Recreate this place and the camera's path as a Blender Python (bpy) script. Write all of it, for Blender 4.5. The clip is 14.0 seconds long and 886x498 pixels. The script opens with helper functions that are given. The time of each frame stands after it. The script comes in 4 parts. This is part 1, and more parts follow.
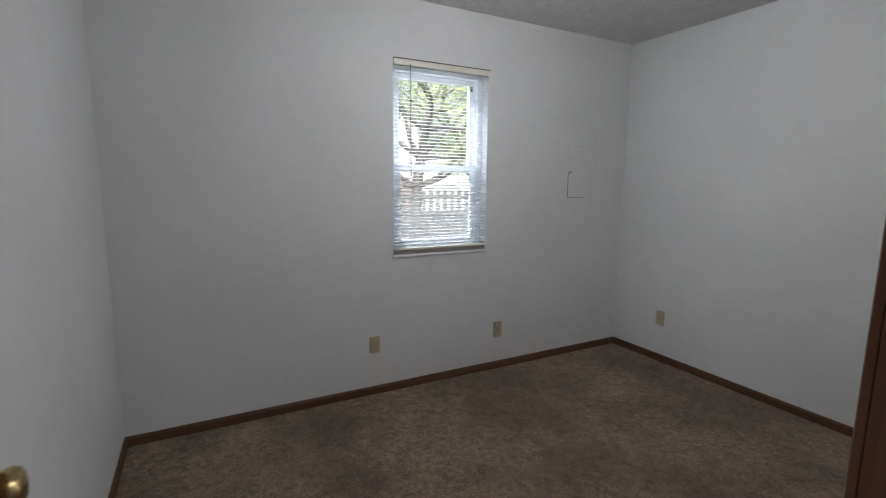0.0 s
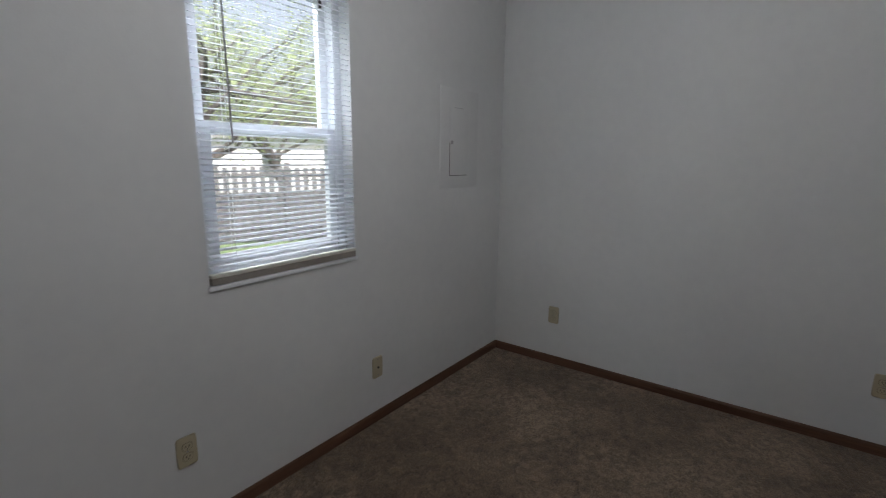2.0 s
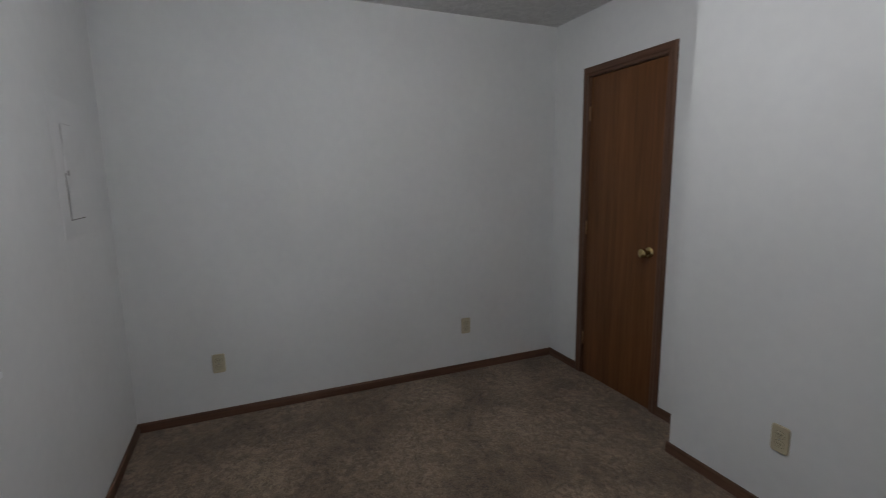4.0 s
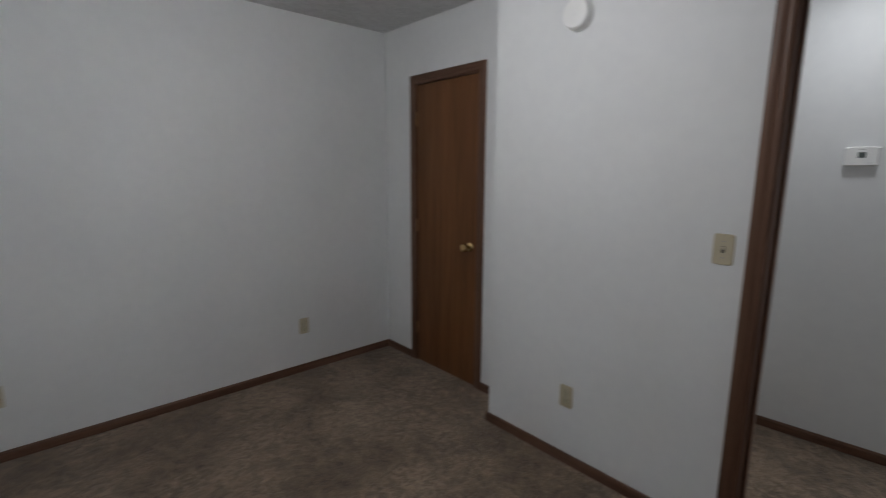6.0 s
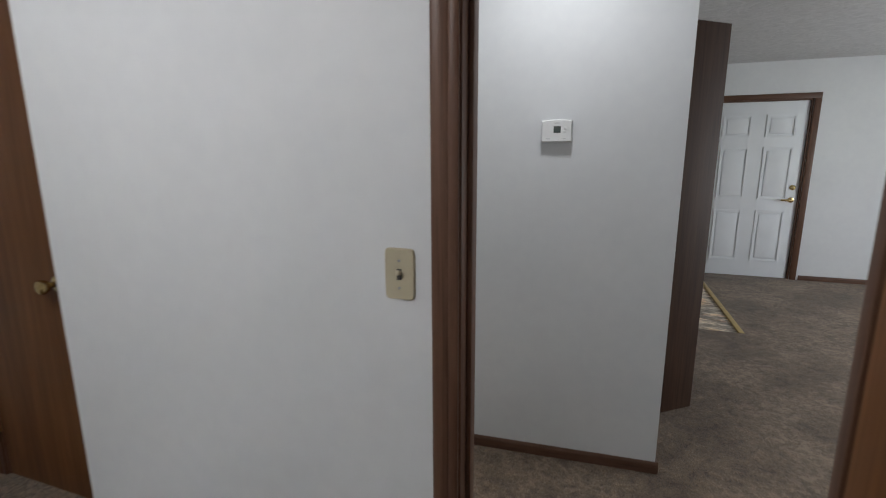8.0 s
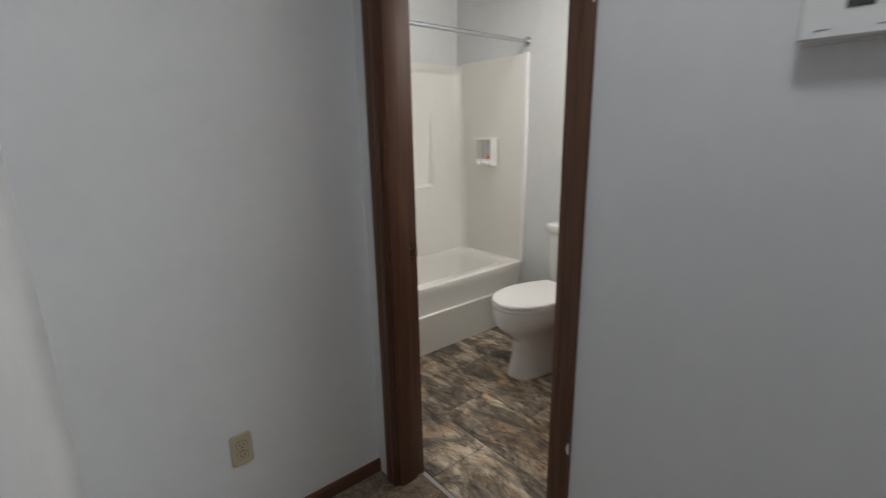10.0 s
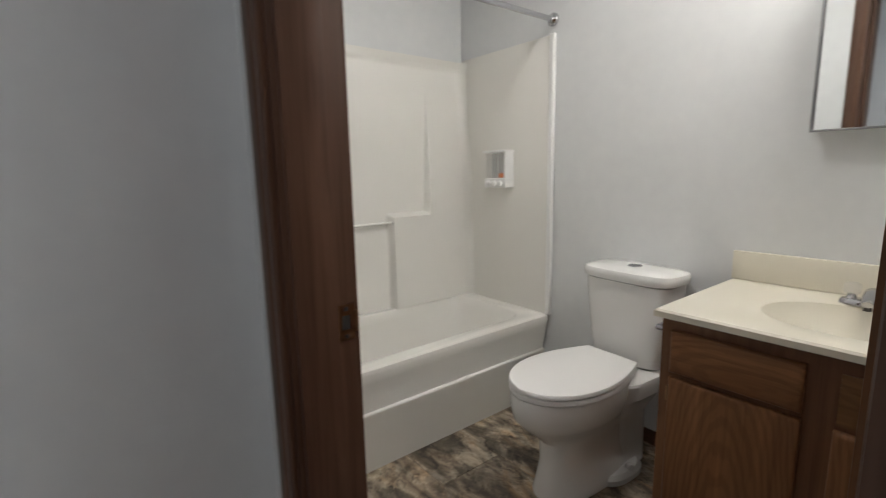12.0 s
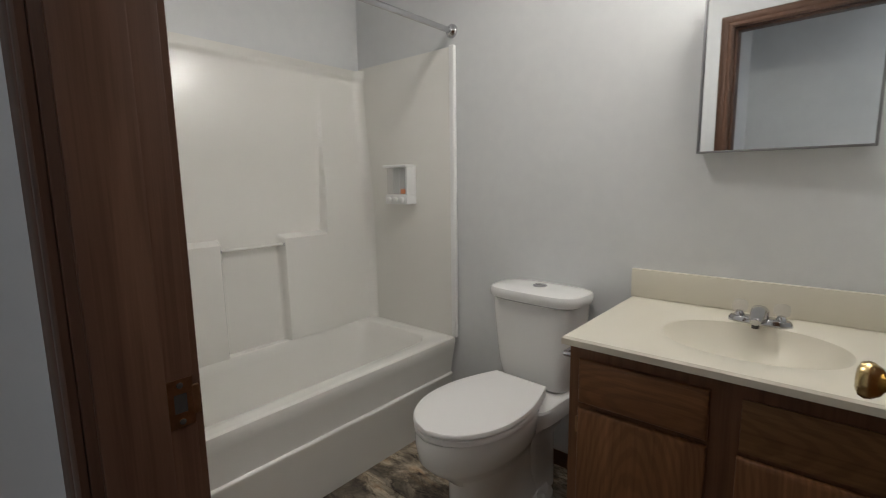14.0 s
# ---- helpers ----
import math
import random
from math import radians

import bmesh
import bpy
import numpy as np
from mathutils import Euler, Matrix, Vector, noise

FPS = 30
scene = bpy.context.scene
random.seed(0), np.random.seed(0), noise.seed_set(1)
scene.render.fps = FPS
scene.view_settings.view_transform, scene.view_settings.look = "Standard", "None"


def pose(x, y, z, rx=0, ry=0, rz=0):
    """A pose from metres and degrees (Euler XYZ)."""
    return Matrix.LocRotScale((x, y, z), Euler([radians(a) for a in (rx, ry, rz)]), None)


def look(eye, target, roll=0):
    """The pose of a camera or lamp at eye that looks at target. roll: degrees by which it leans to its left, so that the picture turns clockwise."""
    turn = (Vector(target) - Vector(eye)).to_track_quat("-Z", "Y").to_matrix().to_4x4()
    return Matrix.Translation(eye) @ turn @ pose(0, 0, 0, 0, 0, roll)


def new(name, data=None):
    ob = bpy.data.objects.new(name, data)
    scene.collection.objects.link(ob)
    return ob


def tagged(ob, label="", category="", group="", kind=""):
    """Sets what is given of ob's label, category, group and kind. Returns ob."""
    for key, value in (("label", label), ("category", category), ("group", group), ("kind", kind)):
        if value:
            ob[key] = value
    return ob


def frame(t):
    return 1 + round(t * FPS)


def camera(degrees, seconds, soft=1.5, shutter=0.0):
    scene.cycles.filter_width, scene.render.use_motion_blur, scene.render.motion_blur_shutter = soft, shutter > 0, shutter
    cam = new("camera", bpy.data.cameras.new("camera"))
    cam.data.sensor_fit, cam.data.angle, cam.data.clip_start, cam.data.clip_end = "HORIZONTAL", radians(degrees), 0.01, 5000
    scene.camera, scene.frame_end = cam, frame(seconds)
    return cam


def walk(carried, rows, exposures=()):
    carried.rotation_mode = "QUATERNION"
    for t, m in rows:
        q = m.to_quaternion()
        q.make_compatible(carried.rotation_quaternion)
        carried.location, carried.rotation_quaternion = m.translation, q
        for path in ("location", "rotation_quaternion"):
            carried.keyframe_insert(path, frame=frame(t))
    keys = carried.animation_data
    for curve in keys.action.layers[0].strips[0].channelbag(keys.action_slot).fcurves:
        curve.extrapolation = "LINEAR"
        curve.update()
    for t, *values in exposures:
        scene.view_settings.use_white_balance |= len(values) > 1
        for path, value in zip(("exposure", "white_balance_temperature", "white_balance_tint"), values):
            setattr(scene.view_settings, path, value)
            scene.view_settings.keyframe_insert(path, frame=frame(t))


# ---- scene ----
cam = camera(87.5, 14.0, soft=1.05, shutter=0.4)
PATH = [
    (0, (-0.052, 0.090, 1.375), (0.876, 1.838, 1.081), 0.6),
    (0.5, (0.04, 0.197, 1.393), (1.083, 1.866, 1.035), 1.1),
    (1, (0.111, 0.518, 1.373), (1.339, 2.049, 0.99), 0.8),
    (1.5, (0.227, 0.839, 1.352), (1.584, 2.259, 0.975), 0.4),
    (2, (0.254, 1.203, 1.354), (1.833, 2.369, 0.969), 0.6),
    (2.5, (0.217, 1.496, 1.362), (1.995, 2.327, 0.977), -0.4),
    (3, (0.223, 1.779, 1.373), (2.177, 1.993, 1.005), -0.7),
    (3.5, (0.194, 1.952, 1.401), (2.131, 1.586, 1.064), -0.0),
    (3.7, (0.173, 2.063, 1.404), (2.066, 1.506, 1.081), -0.4),
    (5.8, (0.056, 2.234, 1.465), (1.597, 1.006, 1.123), 0.4),
    (6, (0.027, 2.114, 1.466), (1.493, 0.799, 1.118), 0.3),
    (6.5, (0.009, 1.925, 1.461), (1.137, 0.31, 1.116), 0.7),
    (7, (0.055, 1.745, 1.448), (0.872, -0.043, 1.079), 0.3),
    (7.2, (0.108, 1.647, 1.444), (0.791, -0.197, 1.081), 0.4),
    (9.3, (0.199, 0.26, 1.371), (0.828, -1.585, 0.923), -0.6),
    (9.5, (0.195, 0.162, 1.364), (1.099, -1.563, 0.911), -0.7),
    (10, (0.22, -0.053, 1.374), (1.707, -1.294, 0.877), -1.0),
    (10.5, (0.372, -0.188, 1.359), (2.032, -1.207, 0.902), -0.9),
    (11, (0.528, -0.293, 1.352), (2.219, -1.276, 0.934), -1.0),
    (11.5, (0.674, -0.494, 1.261), (2.342, -1.534, 0.891), -1.1),
    (12, (0.802, -0.646, 1.209), (2.351, -1.867, 0.88), -1.1),
    (12.5, (0.872, -0.713, 1.218), (2.185, -2.194, 0.928), -1.1),
    (13, (0.895, -0.715, 1.216), (2.097, -2.287, 0.923), -0.9),
    (13.5, (0.892, -0.733, 1.22), (2.097, -2.303, 0.934), -0.8),
    (14, (0.892, -0.787, 1.233), (2.178, -2.291, 0.943), -0.8),
]
walk(cam, [(t, look(eye, target, roll)) for t, eye, target, roll in PATH],
     exposures=((0, 3.06), (1.0, 2.95), (1.5, 2.88), (2.0, 2.60), (2.5, 2.60), (3.0, 2.72), (3.7, 2.80), (5.8, 2.92), (6.5, 3.07), (7.0, 3.38), (9.3, 3.38), (10.0, 3.0), (11, 3.02), (12, 2.95), (12.5, 2.85), (14, 2.58)))

# ---- world, sun, lamps ----
world = bpy.data.worlds.new("sky")
scene.world = world
world.use_nodes = True
wn = world.node_tree.nodes
sky = wn.new("ShaderNodeTexSky")
sky.sky_type, sky.sun_disc = "NISHITA", False
sky.sun_elevation, sky.sun_rotation = radians(48), radians(200)
sky.dust_density = 8.0
wn["Background"].inputs["Strength"].default_value = 0.058
haze = wn.new("ShaderNodeHueSaturation")
haze.inputs["Saturation"].default_value = 0.55
world.node_tree.links.new(sky.outputs[0], haze.inputs["Color"])
world.node_tree.links.new(haze.outputs[0], wn["Background"].inputs[0])

sun = new("sun", bpy.data.lights.new("sun", "SUN"))
sun.data.energy, sun.data.angle, sun.data.color = 1.2, radians(14), (1.0, 0.97, 0.93)
sun.matrix_world = look((-7, -18, 22), (0, 0, 0))


def lamp(name, where, watts, radius, colour):
    ob = new(name, bpy.data.lights.new(name, "POINT"))
    ob.data.energy, ob.data.shadow_soft_size, ob.data.color = watts, radius, colour
    ob.location = where
    return ob


# Area lamp added as a daylight stand-in, not a fixture of the rooms.
def daylight_panel(name, where, target, wide, high, watts, colour):
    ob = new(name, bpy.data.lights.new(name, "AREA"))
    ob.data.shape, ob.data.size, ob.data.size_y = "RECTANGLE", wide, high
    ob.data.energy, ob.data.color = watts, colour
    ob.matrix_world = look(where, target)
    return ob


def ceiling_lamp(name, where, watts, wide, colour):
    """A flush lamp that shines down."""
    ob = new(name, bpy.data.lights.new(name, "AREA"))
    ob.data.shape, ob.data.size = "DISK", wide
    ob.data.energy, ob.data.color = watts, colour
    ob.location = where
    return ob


lamp("bedroom_lamp", (1.30, 1.45, 2.20), 2.75, 0.11, (0.985, 0.985, 1.0))
ceiling_lamp("hall_lamp", (0.34, -0.43, 2.408), 0.68, 0.22, (0.94, 0.965, 1.0))
for x in (0.84, 1.08):
    lamp("vanity_lamp", (x, -2.340, 2.12), 1.15, 0.045, (1.0, 0.965, 0.91))
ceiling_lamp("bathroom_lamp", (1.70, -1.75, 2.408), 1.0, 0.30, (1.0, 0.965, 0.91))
# Unseen lamp added outside above the window to boost the sky's light.
daylight_panel("bedroom_sky_fill", (1.36, 3.62, 3.15), (1.36, 2.62, 1.05), 1.5, 1.1, 25.0, (0.88, 0.94, 1.0))
# Fill lamp added at an assumed west opening to brighten the living room.
daylight_panel("living_fill", (-4.16, -2.6, 1.4), (0, -2.6, 1.0), 1.7, 1.2, 6.0, (0.9, 0.95, 1.0))


# ---- materials ----
def shader(name, rough=0.5, metal=0.0):
    m = bpy.data.materials.new(name)
    m.use_nodes = True
    b = m.node_tree.nodes["Principled BSDF"]
    b.inputs["Roughness"].default_value, b.inputs["Metallic"].default_value = rough, metal
    return m, m.node_tree, b


def node(nt, kind, **sockets):
    n = nt.nodes.new(kind)
    for k, v in sockets.items():
        n.inputs[k.replace("_", " ")].default_value = v
    return n


def ramp(nt, source, stops):
    r = nt.nodes.new("ShaderNodeValToRGB")
    while len(r.color_ramp.elements) < len(stops):
        r.color_ramp.elements.new(0.5)
    for e, (p, c) in zip(r.color_ramp.elements, stops):
        e.position, e.color = p, (*c, 1)
    nt.links.new(source, r.inputs[0])
    return r


def coords(nt, scale=(1, 1, 1), rot=(0, 0, 0)):
    tc, mp = nt.nodes.new("ShaderNodeTexCoord"), nt.nodes.new("ShaderNodeMapping")
    mp.inputs["Scale"].default_value, mp.inputs["Rotation"].default_value = scale, rot
    nt.links.new(tc.outputs["Object"], mp.inputs[0])
    return mp.outputs[0]


def bump(nt, b, source, strength, distance):
    n = node(nt, "ShaderNodeBump", Strength=strength, Distance=distance)
    nt.links.new(source, n.inputs["Height"])
    nt.links.new(n.outputs[0], b.inputs["Normal"])
    return n


def mix(nt, kind, fac, a, c):
    n = nt.nodes.new("ShaderNodeMixRGB")
    n.blend_type = kind
    for i, v in enumerate((fac, a, c)):
        if hasattr(v, "is_output"):
            nt.links.new(v, n.inputs[i])
        else:
            n.inputs[i].default_value = v if i == 0 else (*v, 1)
    return n.outputs[0]


def scaled(c, k):
    return tuple(min(1.0, v * k) for v in c)


def plain(name, c, rough=0.5, metal=0.0, vary=0.06, scale=5.0, relief=0.0, grain=300.0):
    """Paint, plastic, metal: a colour with faint patches, uneven gloss and fine relief."""
    m, nt, b = shader(name, rough, metal)
    at = coords(nt)
    big = node(nt, "ShaderNodeTexNoise", Scale=scale, Detail=5.0)
    nt.links.new(at, big.inputs["Vector"])
    r = ramp(nt, big.outputs[0], [(0.3, scaled(c, 1 - vary)), (0.7, scaled(c, 1 + vary * 0.6))])
    nt.links.new(r.outputs[0], b.inputs["Base Color"])
    rr = node(nt, "ShaderNodeMapRange", From_Min=0.3, From_Max=0.7, To_Min=rough * 0.96, To_Max=min(1.0, rough * 1.06))
    nt.links.new(big.outputs[0], rr.inputs["Value"])
    nt.links.new(rr.outputs[0], b.inputs["Roughness"])
    if relief:
        fine = node(nt, "ShaderNodeTexNoise", Scale=grain, Detail=3.0)
        nt.links.new(at, fine.inputs["Vector"])
        bump(nt, b, fine.outputs[0], relief, 0.002)
    return m


def timber(name, dark, light, rough=0.42, along="z", grain=1.0, ring=0.0):
    """Stained wood with stretched grain, pores and broad tone shifts."""
    m, nt, b = shader(name, rough)
    b.inputs["Specular IOR Level"].default_value = 0.3
    k = {"x": (1.1, 34, 34), "y": (34, 1.1, 34), "z": (34, 34, 1.1)}[along]
    at = coords(nt, tuple(v * grain for v in k))
    n1 = node(nt, "ShaderNodeTexNoise", Scale=1.0, Detail=6.0, Roughness=0.65, Distortion=0.6)
    nt.links.new(at, n1.inputs["Vector"])
    r = ramp(nt, n1.outputs[0], [(0.28, dark), (0.5, tuple((a + c) / 2 for a, c in zip(dark, light))), (0.72, light)])
    k2 = {"x": (0.5, 5, 5), "y": (5, 0.5, 5), "z": (5, 5, 0.5)}[along]
    at2 = coords(nt, k2)
    n2 = node(nt, "ShaderNodeTexNoise", Scale=1.0, Detail=3.0, Distortion=1.5)
    nt.links.new(at2, n2.inputs["Vector"])
    tone = ramp(nt, n2.outputs[0], [(0.3, (0.72, 0.70, 0.68)), (0.7, (1.0, 1.0, 1.0))])
    col = mix(nt, "MULTIPLY", 1.0, r.outputs[0], tone.outputs[0])
    if ring:
        w = node(nt, "ShaderNodeTexWave", Scale=ring, Distortion=5.0, Detail=3.0, Detail_Scale=1.2)
        w.wave_type, w.rings_direction = "RINGS", "SPHERICAL"
        mp3 = nt.nodes.new("ShaderNodeMapping")
        heart = (0.56, 0.62, 0.12) if along == "z" else (0.50, 0.62, 0.64)
        k3 = (1.3, 5, 5) if along == "x" else (5, 5, 1.1)
        mp3.inputs["Scale"].default_value = k3
        mp3.inputs["Location"].default_value = tuple(-a * c for a, c in zip(k3, heart))
        tc3 = nt.nodes.new("ShaderNodeTexCoord")
        nt.links.new(tc3.outputs["Object"], mp3.inputs[0])
        nt.links.new(mp3.outputs[0], w.inputs["Vector"])
        wr = ramp(nt, w.outputs[0], [(0.20, (0.50, 0.44, 0.38)), (0.65, (1.0, 1.0, 1.0))])
        col = mix(nt, "MULTIPLY", 0.36, col, wr.outputs[0])
    pores = node(nt, "ShaderNodeTexNoise", Scale=3.2, Detail=2.0)
    nt.links.new(at, pores.inputs["Vector"])
    pr = ramp(nt, pores.outputs[0], [(0.34, (0.74, 0.71, 0.68)), (0.46, (1, 1, 1))])
    col = mix(nt, "MULTIPLY", 0.7, col, pr.outputs[0])
    nt.links.new(col, b.inputs["Base Color"])
    bump(nt, b, n1.outputs[0], 0.18, 0.0015)
    return m


def wall_paint(name, c):
    """Rolled wall paint: orange-peel relief, faint roller patches."""
    m, nt, b = shader(name, 0.62)
    at = coords(nt)
    big = node(nt, "ShaderNodeTexNoise", Scale=1.7, Detail=4.0)
    mid = node(nt, "ShaderNodeTexNoise", Scale=19.0, Detail=3.0)
    fine = node(nt, "ShaderNodeTexNoise", Scale=170.0, Detail=3.0)
    for n in (big, mid, fine):
        nt.links.new(at, n.inputs["Vector"])
    r = ramp(nt, big.outputs[0], [(0.3, scaled(c, 0.955)), (0.7, scaled(c, 1.02))])
    r2 = ramp(nt, mid.outputs[0], [(0.35, (0.975, 0.975, 0.98)), (0.65, (1, 1, 1))])
    nt.links.new(mix(nt, "MULTIPLY", 1.0, r.outputs[0], r2.outputs[0]), b.inputs["Base Color"])
    b1 = bump(nt, b, fine.outputs[0], 0.22, 0.0012)
    b2 = node(nt, "ShaderNodeBump", Strength=0.12, Distance=0.004)
    nt.links.new(mid.outputs[0], b2.inputs["Height"])
    nt.links.new(b2.outputs[0], b1.inputs["Normal"])
    return m


def carpet_material():
    m, nt, b = shader("brown_carpet", 0.95)
    at = coords(nt)
    tuft = node(nt, "ShaderNodeTexNoise", Scale=165.0, Detail=3.0, Roughness=0.7)
    clump = node(nt, "ShaderNodeTexNoise", Scale=17.0, Detail=7.0, Roughness=0.72, Distortion=0.8)
    lay = node(nt, "ShaderNodeTexNoise", Scale=3.1, Detail=8.0, Roughness=0.66, Distortion=1.0)
    for n in (tuft, clump, lay):
        nt.links.new(at, n.inputs["Vector"])
    r1 = ramp(nt, tuft.outputs[0], [(0.32, (0.118, 0.083, 0.056)), (0.5, (0.285, 0.210, 0.146)), (0.70, (0.51, 0.400, 0.295))])
    r2 = ramp(nt, clump.outputs[0], [(0.34, (0.50, 0.48, 0.45)), (0.50, (0.82, 0.81, 0.79)), (0.66, (1.12, 1.10, 1.05))])
    r3 = ramp(nt, lay.outputs[0], [(0.34, (0.60, 0.57, 0.54)), (0.47, (0.76, 0.73, 0.70)), (0.56, (0.85, 0.83, 0.80)), (0.66, (0.95, 0.94, 0.92))])
    c = mix(nt, "MULTIPLY", 1.0, r1.outputs[0], r2.outputs[0])
    b.inputs["Sheen Weight"].default_value = 0.15
    flake = node(nt, "ShaderNodeTexNoise", Scale=34.0, Detail=4.0, Roughness=0.62, Distortion=0.5)
    patch = node(nt, "ShaderNodeTexNoise", Scale=1.5, Detail=3.0, Roughness=0.5)
    for n in (flake, patch):
        nt.links.new(at, n.inputs["Vector"])
    f1 = ramp(nt, flake.outputs[0], [(0.50, (0, 0, 0)), (0.60, (1, 1, 1))])
    f2 = ramp(nt, patch.outputs[0], [(0.42, (0.04, 0.04, 0.04)), (0.60, (0.62, 0.62, 0.62))])
    lift = mix(nt, "MULTIPLY", 1.0, f1.outputs[0], f2.outputs[0])
    worn = ramp(nt, patch.outputs[0], [(0.38, (0.72, 0.69, 0.67)), (0.60, (1.0, 1.0, 1.0))])
    pile = mix(nt, "MULTIPLY", 1.0, mix(nt, "MULTIPLY", 1.0, c, r3.outputs[0]), worn.outputs[0])
    nt.links.new(mix(nt, "MIX", lift, pile, (0.35, 0.258, 0.185)), b.inputs["Base Color"])
    b1 = bump(nt, b, tuft.outputs[0], 0.9, 0.006)
    b2 = node(nt, "ShaderNodeBump", Strength=0.7, Distance=0.012)
    nt.links.new(clump.outputs[0], b2.inputs["Height"])
    nt.links.new(b2.outputs[0], b1.inputs["Normal"])
    return m


def slate_vinyl(name, light):
    """Slate-look vinyl: warped veins of cream, brown, rust and near-black, shifted from tile to tile."""
    m, nt, b = shader(name, 0.38)
    info = nt.nodes.new("ShaderNodeObjectInfo")
    tc = nt.nodes.new("ShaderNodeTexCoord")
    shift = nt.nodes.new("ShaderNodeVectorMath")
    shift.operation = "MULTIPLY"
    nt.links.new(info.outputs["Random"], shift.inputs[0])
    shift.inputs[1].default_value = (37.0, 53.0, 71.0)
    add = nt.nodes.new("ShaderNodeVectorMath")
    nt.links.new(tc.outputs["Object"], add.inputs[0])
    nt.links.new(shift.outputs[0], add.inputs[1])
    mp = nt.nodes.new("ShaderNodeMapping")
    mp.inputs["Scale"].default_value, mp.inputs["Rotation"].default_value = (2.5, 5.2, 5.5), (0, 0, radians(26))
    nt.links.new(add.outputs[0], mp.inputs[0])
    n1 = node(nt, "ShaderNodeTexNoise", Scale=1.25, Detail=12.0, Roughness=0.74, Distortion=0.9)
    n2 = node(nt, "ShaderNodeTexNoise", Scale=0.8, Detail=4.0, Distortion=2.2)
    n3 = node(nt, "ShaderNodeTexNoise", Scale=4.6, Detail=10.0, Roughness=0.75, Distortion=0.8)
    for n in (n1, n2, n3):
        nt.links.new(mp.outputs[0], n.inputs["Vector"])
    r1 = ramp(nt, n1.outputs[0], [(0.32, (0.045, 0.036, 0.030)), (0.41, (0.14, 0.108, 0.082)), (0.48, (0.27, 0.22, 0.165)),
                                  (0.55, (0.46, 0.39, 0.30)), (0.66, (0.64, 0.58, 0.47))])
    r2 = ramp(nt, n2.outputs[0], [(0.40, (0.55, 0.56, 0.58)), (0.55, (1, 1, 1)), (0.66, (1.0, 0.81, 0.64))])
    r3 = ramp(nt, n3.outputs[0], [(0.38, (0.16, 0.13, 0.11)), (0.47, (1, 1, 1))])
    c = mix(nt, "MULTIPLY", 1.0, r1.outputs[0], r2.outputs[0])
    c = mix(nt, "MULTIPLY", 0.85, c, r3.outputs[0])
    # flaked layers with dark broken edges
    warp = nt.nodes.new("ShaderNodeVectorMath")
    warp.operation = "MULTIPLY_ADD"
    nt.links.new(n3.outputs["Color"], warp.inputs[0])
    warp.inputs[1].default_value = (0.55, 0.55, 0.55)
    nt.links.new(mp.outputs[0], warp.inputs[2])
    cell, rim = node(nt, "ShaderNodeTexVoronoi", Scale=2.3), node(nt, "ShaderNodeTexVoronoi", Scale=2.3)
    rim.feature = "DISTANCE_TO_EDGE"
    for n in (cell, rim):
        nt.links.new(warp.outputs[0], n.inputs["Vector"])
    r4 = ramp(nt, cell.outputs["Color"], [(0.25, (0.50, 0.49, 0.48)), (0.50, (0.92, 0.90, 0.86)), (0.75, (1.0, 0.98, 0.95))])
    r5 = ramp(nt, rim.outputs["Distance"], [(0.0, (0.38, 0.34, 0.30)), (0.07, (1, 1, 1))])
    c = mix(nt, "MULTIPLY", 0.8, c, r4.outputs[0])
    c = mix(nt, "MULTIPLY", 0.75, c, r5.outputs[0])
    c = mix(nt, "MULTIPLY", 1.0, c, (light, light, light))
    nt.links.new(c, b.inputs["Base Color"])
    bump(nt, b, n1.outputs[0], 0.3, 0.002)
    return m


def swirl_ceiling():
    m, nt, b = shader("textured_ceiling", 0.8)
    at = coords(nt)
    n1 = node(nt, "ShaderNodeTexNoise", Scale=9.0, Detail=5.0, Distortion=2.5)
    nt.links.new(at, n1.inputs["Vector"])
    r = ramp(nt, n1.outputs[0], [(0.35, (0.58, 0.58, 0.58)), (0.65, (0.68, 0.68, 0.68))])
    nt.links.new(r.outputs[0], b.inputs["Base Color"])
    bump(nt, b, n1.outputs[0], 0.9, 0.012)
    return m


def glass_material(name, tint=(1, 1, 1), rough=0.0):
    m, nt, b = shader(name, rough)
    b.inputs["Transmission Weight"].default_value = 1.0
    b.inputs["IOR"].default_value = 1.45
    b.inputs["Base Color"].default_value = (*tint, 1)
    return m


WALL = wall_paint("white_wall_paint", (0.70, 0.71, 0.715))
CEILING = swirl_ceiling()
CARPET = carpet_material()
CASING = timber("dark_stained_trim", (0.092, 0.044, 0.027), (0.160, 0.083, 0.052), 0.42)
CASING_X = timber("dark_stained_trim_across", (0.092, 0.044, 0.027), (0.160, 0.083, 0.052), 0.42, "x")
CASING_Y = timber("dark_stained_trim_deep", (0.092, 0.044, 0.027), (0.160, 0.083, 0.052), 0.42, "y")
LUAN = timber("stained_door_veneer", (0.125, 0.048, 0.0165), (0.205, 0.086, 0.031), 0.46, "z", 0.9)
DARK_LUAN = timber("dark_door_veneer", (0.046, 0.021, 0.012), (0.090, 0.045, 0.026), 0.62)
OAK = timber("stained_oak", (0.165, 0.069, 0.028), (0.310, 0.145, 0.062), 0.42, "z", 0.8, 5.0)
OAK_X = timber("stained_oak_across", (0.165, 0.069, 0.028), (0.310, 0.145, 0.062), 0.42, "x", 0.8, 5.0)
OAK_PALE = timber("pale_stained_oak", (0.170, 0.082, 0.032), (0.270, 0.142, 0.060), 0.45, "x", 0.8, 5.0)
OAK_FRAME = timber("stained_oak_frame", (0.125, 0.055, 0.028), (0.22, 0.105, 0.052), 0.4)
